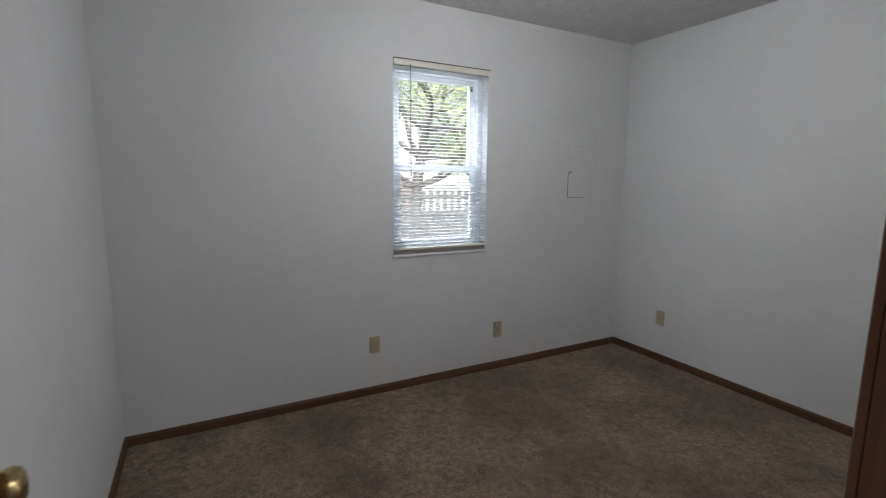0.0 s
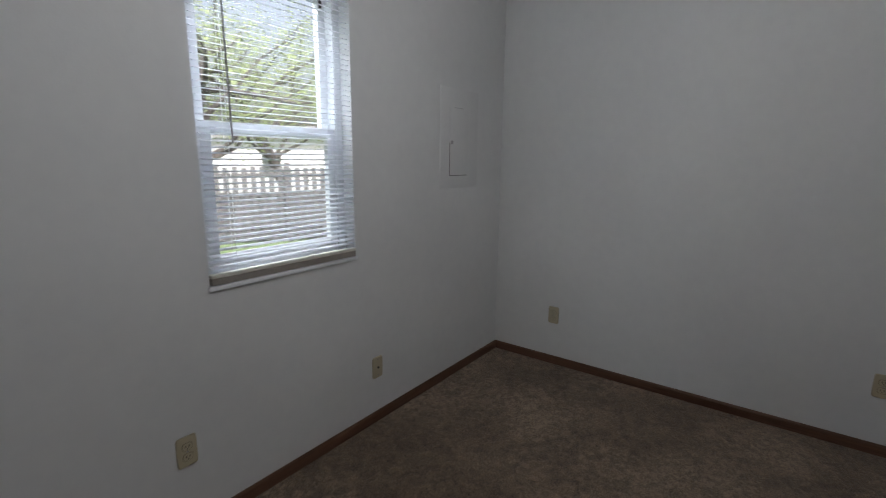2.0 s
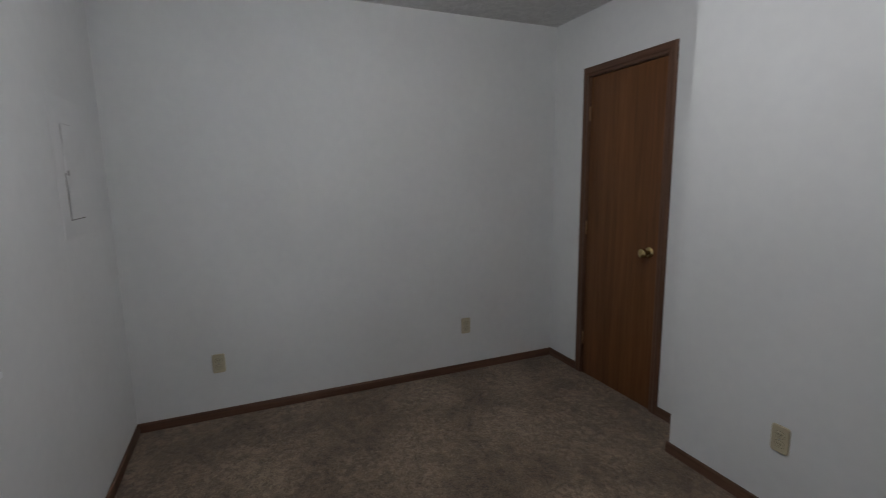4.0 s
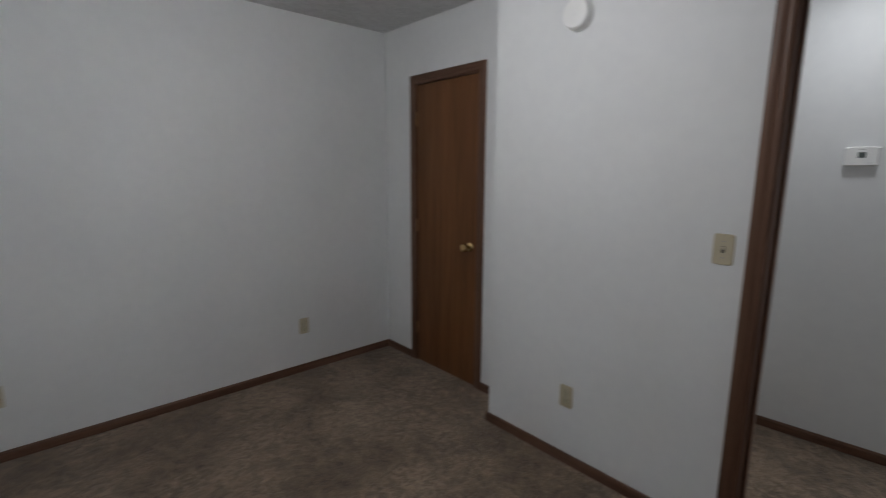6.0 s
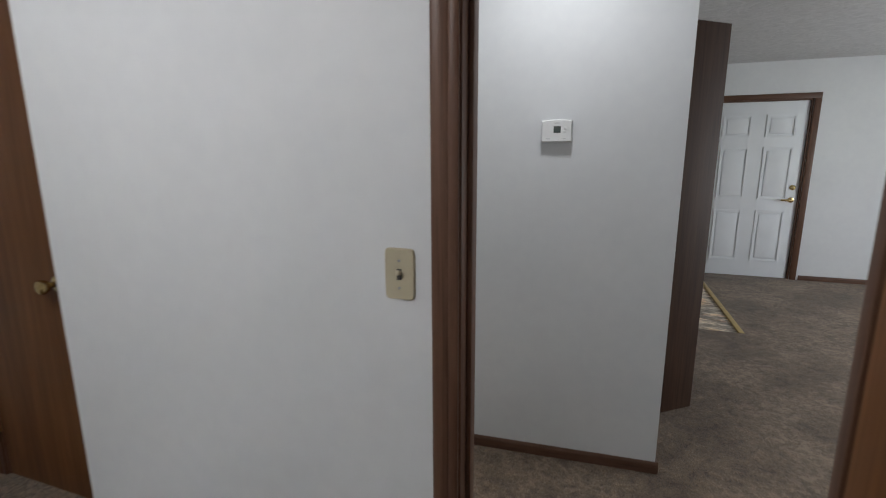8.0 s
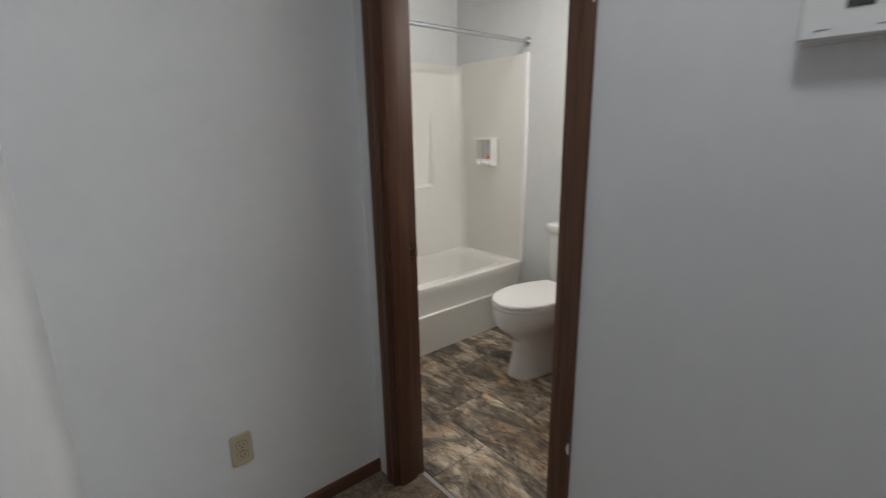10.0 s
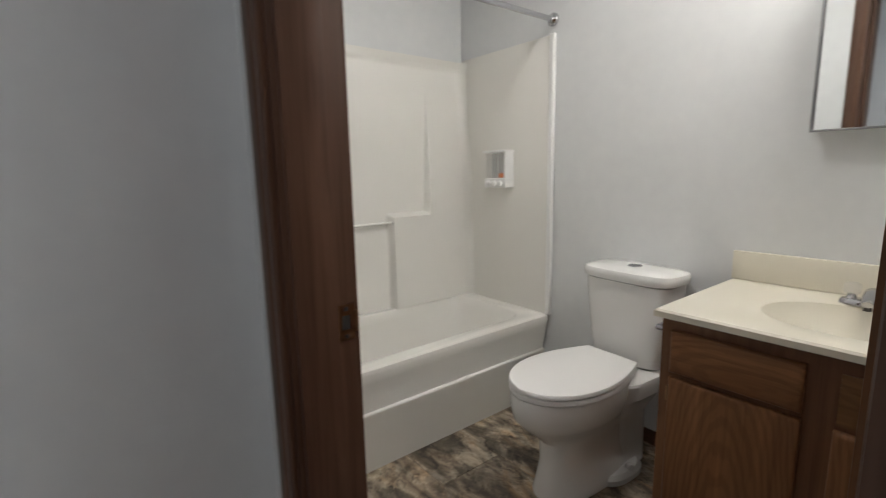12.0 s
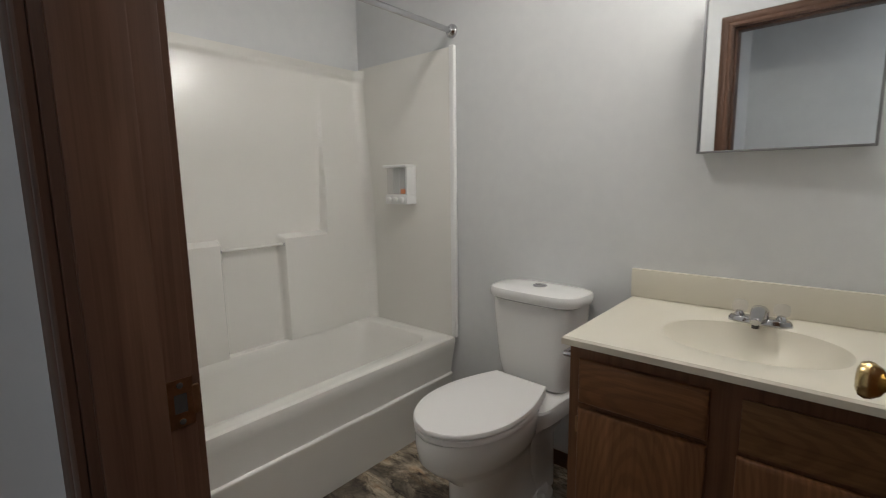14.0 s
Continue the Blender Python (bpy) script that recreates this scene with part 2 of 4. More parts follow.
WHITE_PLASTIC = plain("white_plastic", (0.80, 0.80, 0.79), 0.35, vary=0.03)
VINYL_FRAME = plain("white_vinyl_frame", (0.79, 0.81, 0.84), 0.35, vary=0.03)
SLAT = plain("white_blind_slat", (0.86, 0.87, 0.89), 0.4, vary=0.02, scale=2.0)
_nt = SLAT.node_tree
_glow, _mix = _nt.nodes.new("ShaderNodeBsdfTranslucent"), _nt.nodes.new("ShaderNodeMixShader")
_glow.inputs[0].default_value, _mix.inputs[0].default_value = (0.88, 0.91, 0.97, 1), 0.46
_nt.links.new(_nt.nodes["Principled BSDF"].outputs[0], _mix.inputs[1])
_nt.links.new(_glow.outputs[0], _mix.inputs[2])
_nt.links.new(_mix.outputs[0], _nt.nodes["Material Output"].inputs[0])
RAIL = plain("cream_blind_rail", (0.72, 0.70, 0.62), 0.4, vary=0.03)
ALMOND = plain("almond_plastic", (0.47, 0.415, 0.295), 0.35, vary=0.05)
ALMOND_SHADE = plain("shadowed_almond", (0.17, 0.145, 0.10), 0.6)
ALMOND_DARK = plain("dark_slot", (0.05, 0.045, 0.04), 0.6)
BRASS = plain("polished_brass", (0.56, 0.42, 0.20), 0.24, 1.0, 0.12, 40.0)
OLD_BRASS = plain("aged_brass", (0.34, 0.20, 0.11), 0.38, 1.0, 0.25, 60.0)
CHROME = plain("chrome", (0.52, 0.52, 0.54), 0.10, 1.0, 0.04)
DULL_METAL = plain("dull_steel", (0.34, 0.34, 0.35), 0.35, 1.0, 0.1, 30.0)
PORCELAIN = plain("white_porcelain", (0.80, 0.795, 0.78), 0.14, vary=0.01, scale=2.0)
SEAT = plain("white_seat_plastic", (0.80, 0.79, 0.78), 0.3, vary=0.01, scale=2.0)
FIBREGLASS = plain("off_white_fibreglass", (0.80, 0.785, 0.745), 0.20, vary=0.02, scale=2.0, relief=0.015, grain=25.0)
MARBLE = plain("ivory_cultured_marble", (0.70, 0.66, 0.56), 0.3, vary=0.015, scale=2.0)
MIRROR = plain("mirror_silver", (0.86, 0.88, 0.88), 0.02, 1.0, 0.01)
GLASS = glass_material("window_glass")
ACRYLIC = plain("clear_acrylic", (0.85, 0.86, 0.86), 0.06, vary=0.02)
ACRYLIC.node_tree.nodes["Principled BSDF"].inputs["Alpha"].default_value = 0.14
SOAP = plain("orange_soap", (0.85, 0.24, 0.07), 0.25)
SCREEN = plain("grey_screen", (0.075, 0.09, 0.085), 0.25)
GREY_MARK = plain("grey_print", (0.35, 0.35, 0.36), 0.5)
DOOR_WHITE = plain("white_door_paint", (0.76, 0.78, 0.80), 0.45, vary=0.03)
SLATE = slate_vinyl("slate_vinyl", 1.35)
LAWN = plain("lawn_green", (0.10, 0.145, 0.06), 0.9, vary=0.3, scale=3.0, relief=0.9, grain=40.0)
FENCE = timber("weathered_fence", (0.072, 0.075, 0.082), (0.145, 0.150, 0.160), 0.8)
SIDING = plain("white_siding", (0.72, 0.73, 0.76), 0.6, vary=0.04)
SHINGLE = plain("grey_shingle", (0.24, 0.24, 0.25), 0.9, vary=0.25, scale=12.0, relief=0.5, grain=25.0)
BRICKISH = plain("pink_brick", (0.46, 0.33, 0.31), 0.8, vary=0.15, scale=14.0)
BARK = plain("dark_bark", (0.085, 0.078, 0.074), 0.9, vary=0.3, scale=20.0, relief=0.8, grain=50.0)
LEAF = plain("spring_leaf", (0.17, 0.215, 0.09), 0.6, vary=0.35, scale=1.5)


# ---- building tools ----
def cuboid(bm, x0, x1, y0, y1, z0, z1):
    v = [bm.verts.new(p) for p in ((x0, y0, z0), (x1, y0, z0), (x1, y1, z0), (x0, y1, z0), (x0, y0, z1), (x1, y0, z1), (x1, y1, z1), (x0, y1, z1))]
    for f in ((0, 3, 2, 1), (4, 5, 6, 7), (0, 1, 5, 4), (1, 2, 6, 5), (2, 3, 7, 6), (3, 0, 4, 7)):
        bm.faces.new([v[i] for i in f])
    return bm


def block(x0, x1, y0, y1, z0, z1, edge=0.0, steps=2):
    bm = cuboid(bmesh.new(), x0, x1, y0, y1, z0, z1)
    if edge:
        bmesh.ops.bevel(bm, geom=bm.edges[:], offset=edge, segments=steps, affect="EDGES", profile=0.6)
    return bm


def loft(rings, close=True):
    """Skin over rings of points that have equal counts."""
    bm = bmesh.new()
    rows = [[bm.verts.new(p) for p in ring] for ring in rings]
    n = len(rows[0])
    for a, c in zip(rows, rows[1:]):
        for i in range(n):
            bm.faces.new((a[i], a[(i + 1) % n], c[(i + 1) % n], c[i]))
    if close:
        bm.faces.new(rows[0][::-1])
        bm.faces.new(rows[-1])
    bmesh.ops.recalc_face_normals(bm, faces=bm.faces[:])
    return bm


def oval(cx, cy, z, rx, ry, n=32, power=2.0, back=None):
    """A ring in the xy plane, squarer with a higher power; back is the half length behind the centre."""
    ring = []
    for i in range(n):
        a = 2 * math.pi * i / n
        c, s = math.cos(a), math.sin(a)
        r = ry if s >= 0 or back is None else back
        ring.append((cx + rx * math.copysign(abs(c) ** (2 / power), c), cy + r * math.copysign(abs(s) ** (2 / power), s), z))
    return ring


def lathe(profile, axis="z", n=20):
    """Turned shape; the profile is (radius, height) pairs along the axis."""
    rings = []
    for r, h in profile:
        ring = []
        for i in range(n):
            a = 2 * math.pi * i / n
            u, v = r * math.cos(a), r * math.sin(a)
            ring.append({"z": (u, v, h), "x": (h, u, v), "y": (v, h, u)}[axis])
        rings.append(ring)
    return loft(rings)


def tube(points, radius, n=10):
    rings = []
    for i, p in enumerate(points):
        p = Vector(p)
        d = (Vector(points[min(i + 1, len(points) - 1)]) - Vector(points[max(i - 1, 0)])).normalized()
        u = d.orthogonal().normalized()
        if i:
            u = (last - d * last.dot(d)).normalized()
        last = u
        w = d.cross(u)
        r = radius[i] if isinstance(radius, (list, tuple)) else radius
        rings.append([p + r * (math.cos(2 * math.pi * k / n) * u + math.sin(2 * math.pi * k / n) * w) for k in range(n)])
    return loft(rings)


def mesh_of(name, bm, material, smooth=True):
    bmesh.ops.recalc_face_normals(bm, faces=bm.faces[:])
    me = bpy.data.meshes.new(name)
    bm.to_mesh(me)
    bm.free()
    me.materials.append(material)
    if smooth:
        me.polygons.foreach_set("use_smooth", [True] * len(me.polygons))
        me.set_sharp_from_angle(angle=radians(38))
    return me


def part(name, bm, material, parent, label=""):
    ob = new(name, mesh_of(name, bm, material))
    ob.parent = parent
    return tagged(ob, label)


def thing(name, where, label, category, group="", turn=0.0, kind=""):
    ob = new(name)
    ob.empty_display_size = 0.05
    ob.matrix_world = pose(*where, 0, 0, turn)
    return tagged(ob, label, category, group, kind)


def structure(name, bm, material, label="", category=""):
    return tagged(new(name, mesh_of(name, bm, material)), label, category, kind="structure")


def move(bm, m):
    bm.transform(m)
    return bm


# ---- the shell ----
TOP = 2.44
N, E, W = 2.78, 3.04, -0.450
S, BLOCK = 0.247, 1.702
HALL_N, HALL_S, HALL_E = 0.160, -0.893, 1.663
CLOSET = 0.006
BATH_N, BATH_S, BATH_E, BATH_W = -1.016, -2.530, 2.984, 0.610
BED_DOOR = (-0.270, 0.443)
BATH_DOOR = (0.823, 1.528)
CLOSET_DOOR = (2.058, 2.660)
FAR = -5.13
EDGE, EDGE_S = -0.120, -0.948
HEAD = 2.03


def wall_x(name, x0, x1, y0, y1, holes, label):
    """A wall that runs along x; holes are (x0, x1, z0, z1)."""
    bm = bmesh.new()
    at = x0
    for a, c, z0, z1 in sorted(holes):
        cuboid(bm, at, a, y0, y1, 0, TOP)
        if z0 > 0:
            cuboid(bm, a, c, y0, y1, 0, z0)
        cuboid(bm, a, c, y0, y1, z1, TOP)
        at = c
    cuboid(bm, at, x1, y0, y1, 0, TOP)
    return structure(name, bm, WALL, label, "wall")


def wall_y(name, x0, x1, y0, y1, holes, label):
    bm = bmesh.new()
    at = y0
    for a, c, z0, z1 in sorted(holes):
        cuboid(bm, x0, x1, at, a, 0, TOP)
        if z0 > 0:
            cuboid(bm, x0, x1, a, c, 0, z0)
        cuboid(bm, x0, x1, a, c, z1, TOP)
        at = c
    cuboid(bm, x0, x1, at, y1, 0, TOP)
    return structure(name, bm, WALL, label, "wall")


J = 0.018
WIN = (1.024, 1.704, 0.906, 2.084)
wall_x("wall_north", W - 0.115, E + 0.15, N, N + 0.15, [WIN], "white painted bedroom wall round the window")
wall_y("wall_east", E, E + 0.15, BATH_N, N, [], "plain white painted bedroom wall")
wall_y("wall_west", W - 0.115, W, S, N, [], "plain white painted bedroom wall behind the open door")
wall_x("wall_bedroom_south", -4.2, BLOCK, HALL_N, S, [(BED_DOOR[0] - J, BED_DOOR[1] + J, 0, HEAD + J)], "white painted wall with the bedroom doorway")
wall_x("wall_closet", BLOCK, E, CLOSET - 0.10, CLOSET, [(CLOSET_DOOR[0] - J, CLOSET_DOOR[1] + J, 0, HEAD + J)], "white painted wall round the closet door")
wall_y("wall_hall_east", HALL_E, BLOCK, HALL_S, HALL_N, [], "plain white painted wall at the hall's end")
wall_x("wall_hall_south", BATH_DOOR[0] - 0.064, BATH_E + 0.115, BATH_N, HALL_S, [(BATH_DOOR[0] - J, BATH_DOOR[1] + J, 0, HEAD + J)], "white painted hall wall with the bathroom doorway")
bm = loft([[(EDGE, BATH_N, z), (BATH_DOOR[0] - 0.064, BATH_N, z), (BATH_DOOR[0] - 0.064, HALL_S, z), (EDGE, EDGE_S, z)] for z in (0, TOP)])
structure("wall_hall_south_west", bm, WALL, "plain white painted hall wall with the thermostat", "wall")
wall_x("wall_hall_north", 0.545, HALL_E, 0.021, HALL_N, [], "plain white painted hall wall")
wall_x("wall_bath_south", EDGE, BATH_E + 0.115, BATH_S - 0.115, BATH_S, [], "white painted bathroom wall behind toilet and vanity")
wall_y("wall_bath_east", BATH_E, BATH_E + 0.115, BATH_S, BATH_N, [], "white painted bathroom wall above the tub surround")
wall_y("wall_bath_west", BATH_W - 0.115, BATH_W, BATH_S, BATH_N, [], "white painted bathroom wall beside the vanity")
wall_y("wall_utility", EDGE, EDGE + 0.085, BATH_S, BATH_N, [(-2.08, -1.46, 0, 2.07)], "white painted wall with the folding-door opening")
wall_x("wall_living_south", -4.2, 1.6, FAR - 0.15, FAR, [(-1.93, -0.97, 0, 2.06)], "white painted living room wall with the entrance door")
# Opening added to go with the living room's fill lamp.
wall_y("wall_living_west", -4.35, -4.2, FAR - 0.15, S, [(-3.5, -1.7, 0.8, 2.05)], "white painted living room wall with an added window opening")
wall_y("wall_kitchen_east", 1.6, 1.75, FAR - 0.15, BATH_S - 0.115, [], "plain white painted kitchen wall")

bm = bmesh.new()
cuboid(bm, -4.35, E + 0.15, FAR - 0.15, N + 0.15, TOP, TOP + 0.12)
structure("ceiling", bm, CEILING, "white ceiling with a swirled plaster texture", "ceiling")
bm = bmesh.new()
cuboid(bm, -4.35, E + 0.15, BATH_N + 0.008, N + 0.15, -0.10, 0.010)
cuboid(bm, -4.35, EDGE + 0.085, -3.02, BATH_N + 0.008, -0.10, 0.010)
cuboid(bm, -4.35, -0.96, FAR - 0.15, -3.02, -0.10, 0.010)
structure("floor", bm, CARPET, "worn brown cut-pile carpet with trodden patches", "carpet")
bm = bmesh.new()
cuboid(bm, EDGE + 0.085, BATH_E + 0.115, BATH_S - 0.115, BATH_N + 0.008, -0.10, -0.006)
structure("bathroom_floor", bm, GREY_MARK, "slate-look vinyl tile floor in the bathroom", "floor")
bm = bmesh.new()
cuboid(bm, -0.96, 1.75, FAR - 0.15, -3.02, -0.10, -0.002)
structure("kitchen_floor", bm, slate_vinyl("pale_slate_vinyl", 2.2), "pale stone-look vinyl kitchen floor", "floor")
bm = bmesh.new()
cuboid(bm, EDGE + 0.085, 1.75, -3.02, BATH_S - 0.115, -0.10, -0.004)
structure("kitchen_floor_edge", bm, GREY_MARK, "bare floor strip behind the bathroom wall", "floor")

# ---- trim: baseboards, casings, jambs ----
def skirting(a, c, side):
    """A baseboard from a to c on the floor, standing out 12 mm to the left of that line, with a rounded top."""
    a, c = Vector((*a, 0)), Vector((*c, 0))
    d = (c - a).normalized()
    out = Vector((-d.y, d.x, 0)) * side
    prof = ((0, 0), (0.012, 0), (0.012, 0.046), (0.010, 0.056), (0.005, 0.062), (0, 0.063))
    bm = loft([[p + out * u + Vector((0, 0, v)) for u, v in prof] for p in (a, c)])
    return structure("baseboard", bm, CASING_X if abs(d.x) > abs(d.y) else CASING_Y, "dark-stained wooden baseboard", "baseboard")


def frame_post(bm, x0, x1, y0, y1, z0, z1, e=0.003):
    b2 = block(x0, x1, y0, y1, z0, z1, e)
    me = bpy.data.meshes.new("tmp")
    b2.to_mesh(me)
    b2.free()
    bm.from_mesh(me)
    bpy.data.meshes.remove(me)
    return bm


def casing_bar(length):
    """Moulded casing 57 mm wide: thin at the opening, thick outside with a groove. Runs up z from 0; outward is +x, face is +y."""
    prof = ((0, 0), (0, 0.008), (0.006, 0.011), (0.018, 0.011), (0.021, 0.0095), (0.024, 0.0115), (0.050, 0.015), (0.055, 0.013), (0.057, 0.010), (0.057, 0))
    return loft([[(u, v, 0) for u, v in prof], [(u, v, length + u) for u, v in prof]])


def door_frame(name, x0, x1, ya, yb, label, leaf_side, sides=("a", "b")):
    """Jamb, stops and mitred casings of a doorway in a wall that runs along x; ya is the south face, yb the north face."""
    t = thing(name, ((x0 + x1) / 2, ya, 0), label, "door frame", kind="structure")
    deep, half = yb - ya, (x1 - x0) / 2
    part("jamb", block(-half - J + 0.001, -half, 0.001, deep - 0.001, 0, HEAD, 0.002), CASING, t)
    part("jamb", block(half, half + J - 0.001, 0.001, deep - 0.001, 0, HEAD, 0.002), CASING, t)
    part("head_jamb", block(-half - J + 0.001, half + J - 0.001, 0.001, deep - 0.001, HEAD, HEAD + J - 0.001, 0.002), CASING_X, t)
    # stops sit behind the closed leaf
    s0, s1 = (0.037, deep - 0.012) if leaf_side == "a" else (0.012, deep - 0.040)
    part("door_stop", block(-half, -half + 0.012, s0, s1, 0, HEAD - 0.010, 0.003), CASING, t)
    part("door_stop", block(half - 0.012, half, s0, s1, 0, HEAD - 0.010, 0.003), CASING, t)
    part("door_stop", block(-half, half, s0, s1, HEAD - 0.010, HEAD, 0.003), CASING_X, t)
    for side in sides:
        flip = Matrix.Diagonal((1, 1 if side == "b" else -1, 1, 1))
        base = Matrix.Translation((0, deep if side == "b" else 0, 0))
        rv = 0.005
        part("casing", move(casing_bar(HEAD + rv), base @ flip @ Matrix.Translation((half + rv, 0, 0))), CASING, t)
        part("casing", move(casing_bar(HEAD + rv), base @ flip @ Matrix.Translation((-half - rv, 0, 0)) @ Matrix.Diagonal((-1, 1, 1, 1))), CASING, t)
        w = half + rv
        prof = ((0, 0), (0, 0.008), (0.006, 0.011), (0.018, 0.011), (0.021, 0.0095), (0.024, 0.0115), (0.050, 0.015), (0.055, 0.013), (0.057, 0.010), (0.057, 0))
        part("head_casing", move(loft([[(-w - u, v, HEAD + rv + u) for u, v in prof], [(w + u, v, HEAD + rv + u) for u, v in prof]]), base @ flip), CASING_X, t)
    return t


bed_frame = door_frame("door_frame", *BED_DOOR, HALL_N, S, "dark-stained wooden frame of the bedroom doorway", "b")
bath_frame = door_frame("door_frame", *BATH_DOOR, BATH_N, HALL_S, "dark-stained wooden frame of the bathroom doorway with worn edges", "a")
closet_frame = door_frame("door_frame", *CLOSET_DOOR, CLOSET - 0.10, CLOSET, "dark-stained wooden frame of the closet door", "b", ("b",))

# smears of white wall paint on the casing's outer edge
smear = random.Random(5)
west = -(BATH_DOOR[1] - BATH_DOOR[0]) / 2 - 0.005
for z, tall in ((0.62, 0.03), (1.60, 0.18)):
    edge = [(west - 0.0573, z + tall * i / 7) for i in range(8)] + [(west - 0.0573 + smear.uniform(0.001, 0.005) * math.sin(math.pi * i / 7) + 0.0005, z + tall * i / 7) for i in range(7, -1, -1)]
    part("paint_smear", loft([[(x, HALL_S - BATH_N + d, q) for x, q in edge] for d in (0.0100, 0.0154)]), WALL, bath_frame, "smear of white wall paint")

# strike plate on the bathroom jamb
half = (BATH_DOOR[1] - BATH_DOOR[0]) / 2
sp = bmesh.new()
for y0, y1, z0, z1 in ((0.004, 0.040, 0.963, 0.983), (0.004, 0.040, 0.918, 0.937), (0.028, 0.040, 0.937, 0.963), (0.004, 0.012, 0.937, 0.963)):
    cuboid(sp, half - 0.0035, half - 0.0012, y0, y1, z0, z1)
plate = part("strike_plate", sp, OLD_BRASS, bath_frame, "aged brass strike plate let into the jamb")
part("lip", block(half - 0.0045, half + 0.0015, -0.004, 0.006, 0.930, 0.970, 0.0015), OLD_BRASS, plate, "worn brass lip")
part("latch_hole", block(half - 0.0025, half - 0.0008, 0.012, 0.028, 0.937, 0.963), ALMOND_DARK, plate, "dark latch hole")
for z in (0.975, 0.925):
    part("screw", move(lathe([(0.004, -0.001), (0.004, 0.001), (0.002, 0.0016)], "x", 10), pose(half - 0.0042, 0.020, z, 0, 0, 180)), ALMOND_DARK, plate)

c57 = 0.062
for a, c, s in (((W, N), (E, N), -1), ((E, N), (E, CLOSET), -1),
                ((BLOCK, CLOSET), (CLOSET_DOOR[0] - c57, CLOSET), 1), ((CLOSET_DOOR[1] + c57, CLOSET), (E, CLOSET), 1),
                ((BLOCK, CLOSET), (BLOCK, S), -1), ((BED_DOOR[1] + c57, S), (BLOCK + 0.012, S), 1), ((W, S), (W, N), -1),
                ((W, S), (BED_DOOR[0] - c57, S), 1),
                ((HALL_E, HALL_S), (HALL_E, HALL_N), 1), ((EDGE - 0.012, EDGE_S - 0.001), (BATH_DOOR[0] - c57, HALL_S), 1),
                ((0.545, 0.021), (HALL_E, 0.021), -1), ((-4.2, HALL_N), (BED_DOOR[0] - c57, HALL_N), -1),
                ((EDGE, -1.46), (EDGE, EDGE_S), 1),
                ((1.44, BATH_S), (2.29, BATH_S), 1), ((BATH_W, -1.92), (BATH_W, BATH_N), -1),
                ((-4.2, FAR), (-2.02, FAR), 1), ((-0.88, FAR), (1.6, FAR), 1), ((-4.2, FAR), (-4.2, HALL_N), -1)):
    skirting(a, c, s)


# ---- doors ----
def knob(parent, x, z, side, reach=1.0, material=BRASS):
    """A turned knob on its rose; side +1 or -1 says which face (y) it stands out from."""
    prof = [(0.030, 0.0), (0.031, 0.004), (0.026, 0.009), (0.012, 0.012), (0.010, 0.022), (0.013, 0.029), (0.020, 0.034), (0.0265, 0.046), (0.0280, 0.055), (0.0245, 0.064), (0.015, 0.069), (0.004, 0.070)]
    k = part("knob", move(lathe(prof, "y", 24), pose(x, 0, z) @ Matrix.Diagonal((1, reach * side, 1, 1))), material, parent, "polished brass knob")
    return k


def flush_door(name, where, turn, width, label, knob_x, thick, reach=1.0, mat=LUAN):
    """A flush veneered leaf 35 mm thick. Local x runs from the hinge to the free edge, y from the pivot face to thick."""
    t = thing(name, where, label, "door", turn=turn)
    part("leaf", block(0.003, width - 0.003, min(0, thick), max(0, thick), 0.012, HEAD - 0.004, 0.002), mat, t)
    out = -math.copysign(1, thick)
    for s, y in ((out, 0.0), (-out, thick)):
        k = knob(t, knob_x, 0.955 if reach == 1.0 else 0.938, s, reach)
        k.location.y = y
    for z in (0.27, 1.05, 1.80):
        part("hinge", move(lathe([(0.005, -0.045), (0.0055, -0.044), (0.0055, 0.044), (0.005, 0.045)], "z", 10), Matrix.Translation((0.0, out * 0.006, z))), OLD_BRASS, t, "aged brass hinge")
    return t


flush_door("bedroom_door", (BED_DOOR[0] + 0.001, S + 0.014, 0), 101.0, 0.690, "medium brown flush wooden door standing open into the bedroom", 0.605, -0.035)
flush_door("bathroom_door", (BATH_DOOR[0] + 0.001, BATH_N - 0.032, 0), -95.9, 0.688, "brown flush wooden door standing open into the bathroom", 0.620, 0.035, 0.82)
flush_door("closet_door", (CLOSET_DOOR[1] - 0.001, CLOSET - 0.004, 0), 180, 0.600, "closed brown flush closet door with brass knob", 0.540, 0.035)

# folding door of the utility closet, half open
bifold = thing("folding_door", (-0.152, -1.478, 0), "dark brown wooden folding door standing half open", "folding door")
fold = Vector((-0.210, -0.165))
ang = math.degrees(math.atan2(fold.y, fold.x))
for p0, a in (((0, 0), ang), ((fold.x, fold.y - 0.006), 180 - ang - 360)):
    part("panel", move(block(0, fold.length, -0.014, 0.014, 0.012, HEAD + 0.03, 0.003), pose(p0[0], p0[1], 0, 0, 0, a)), DARK_LUAN, bifold)

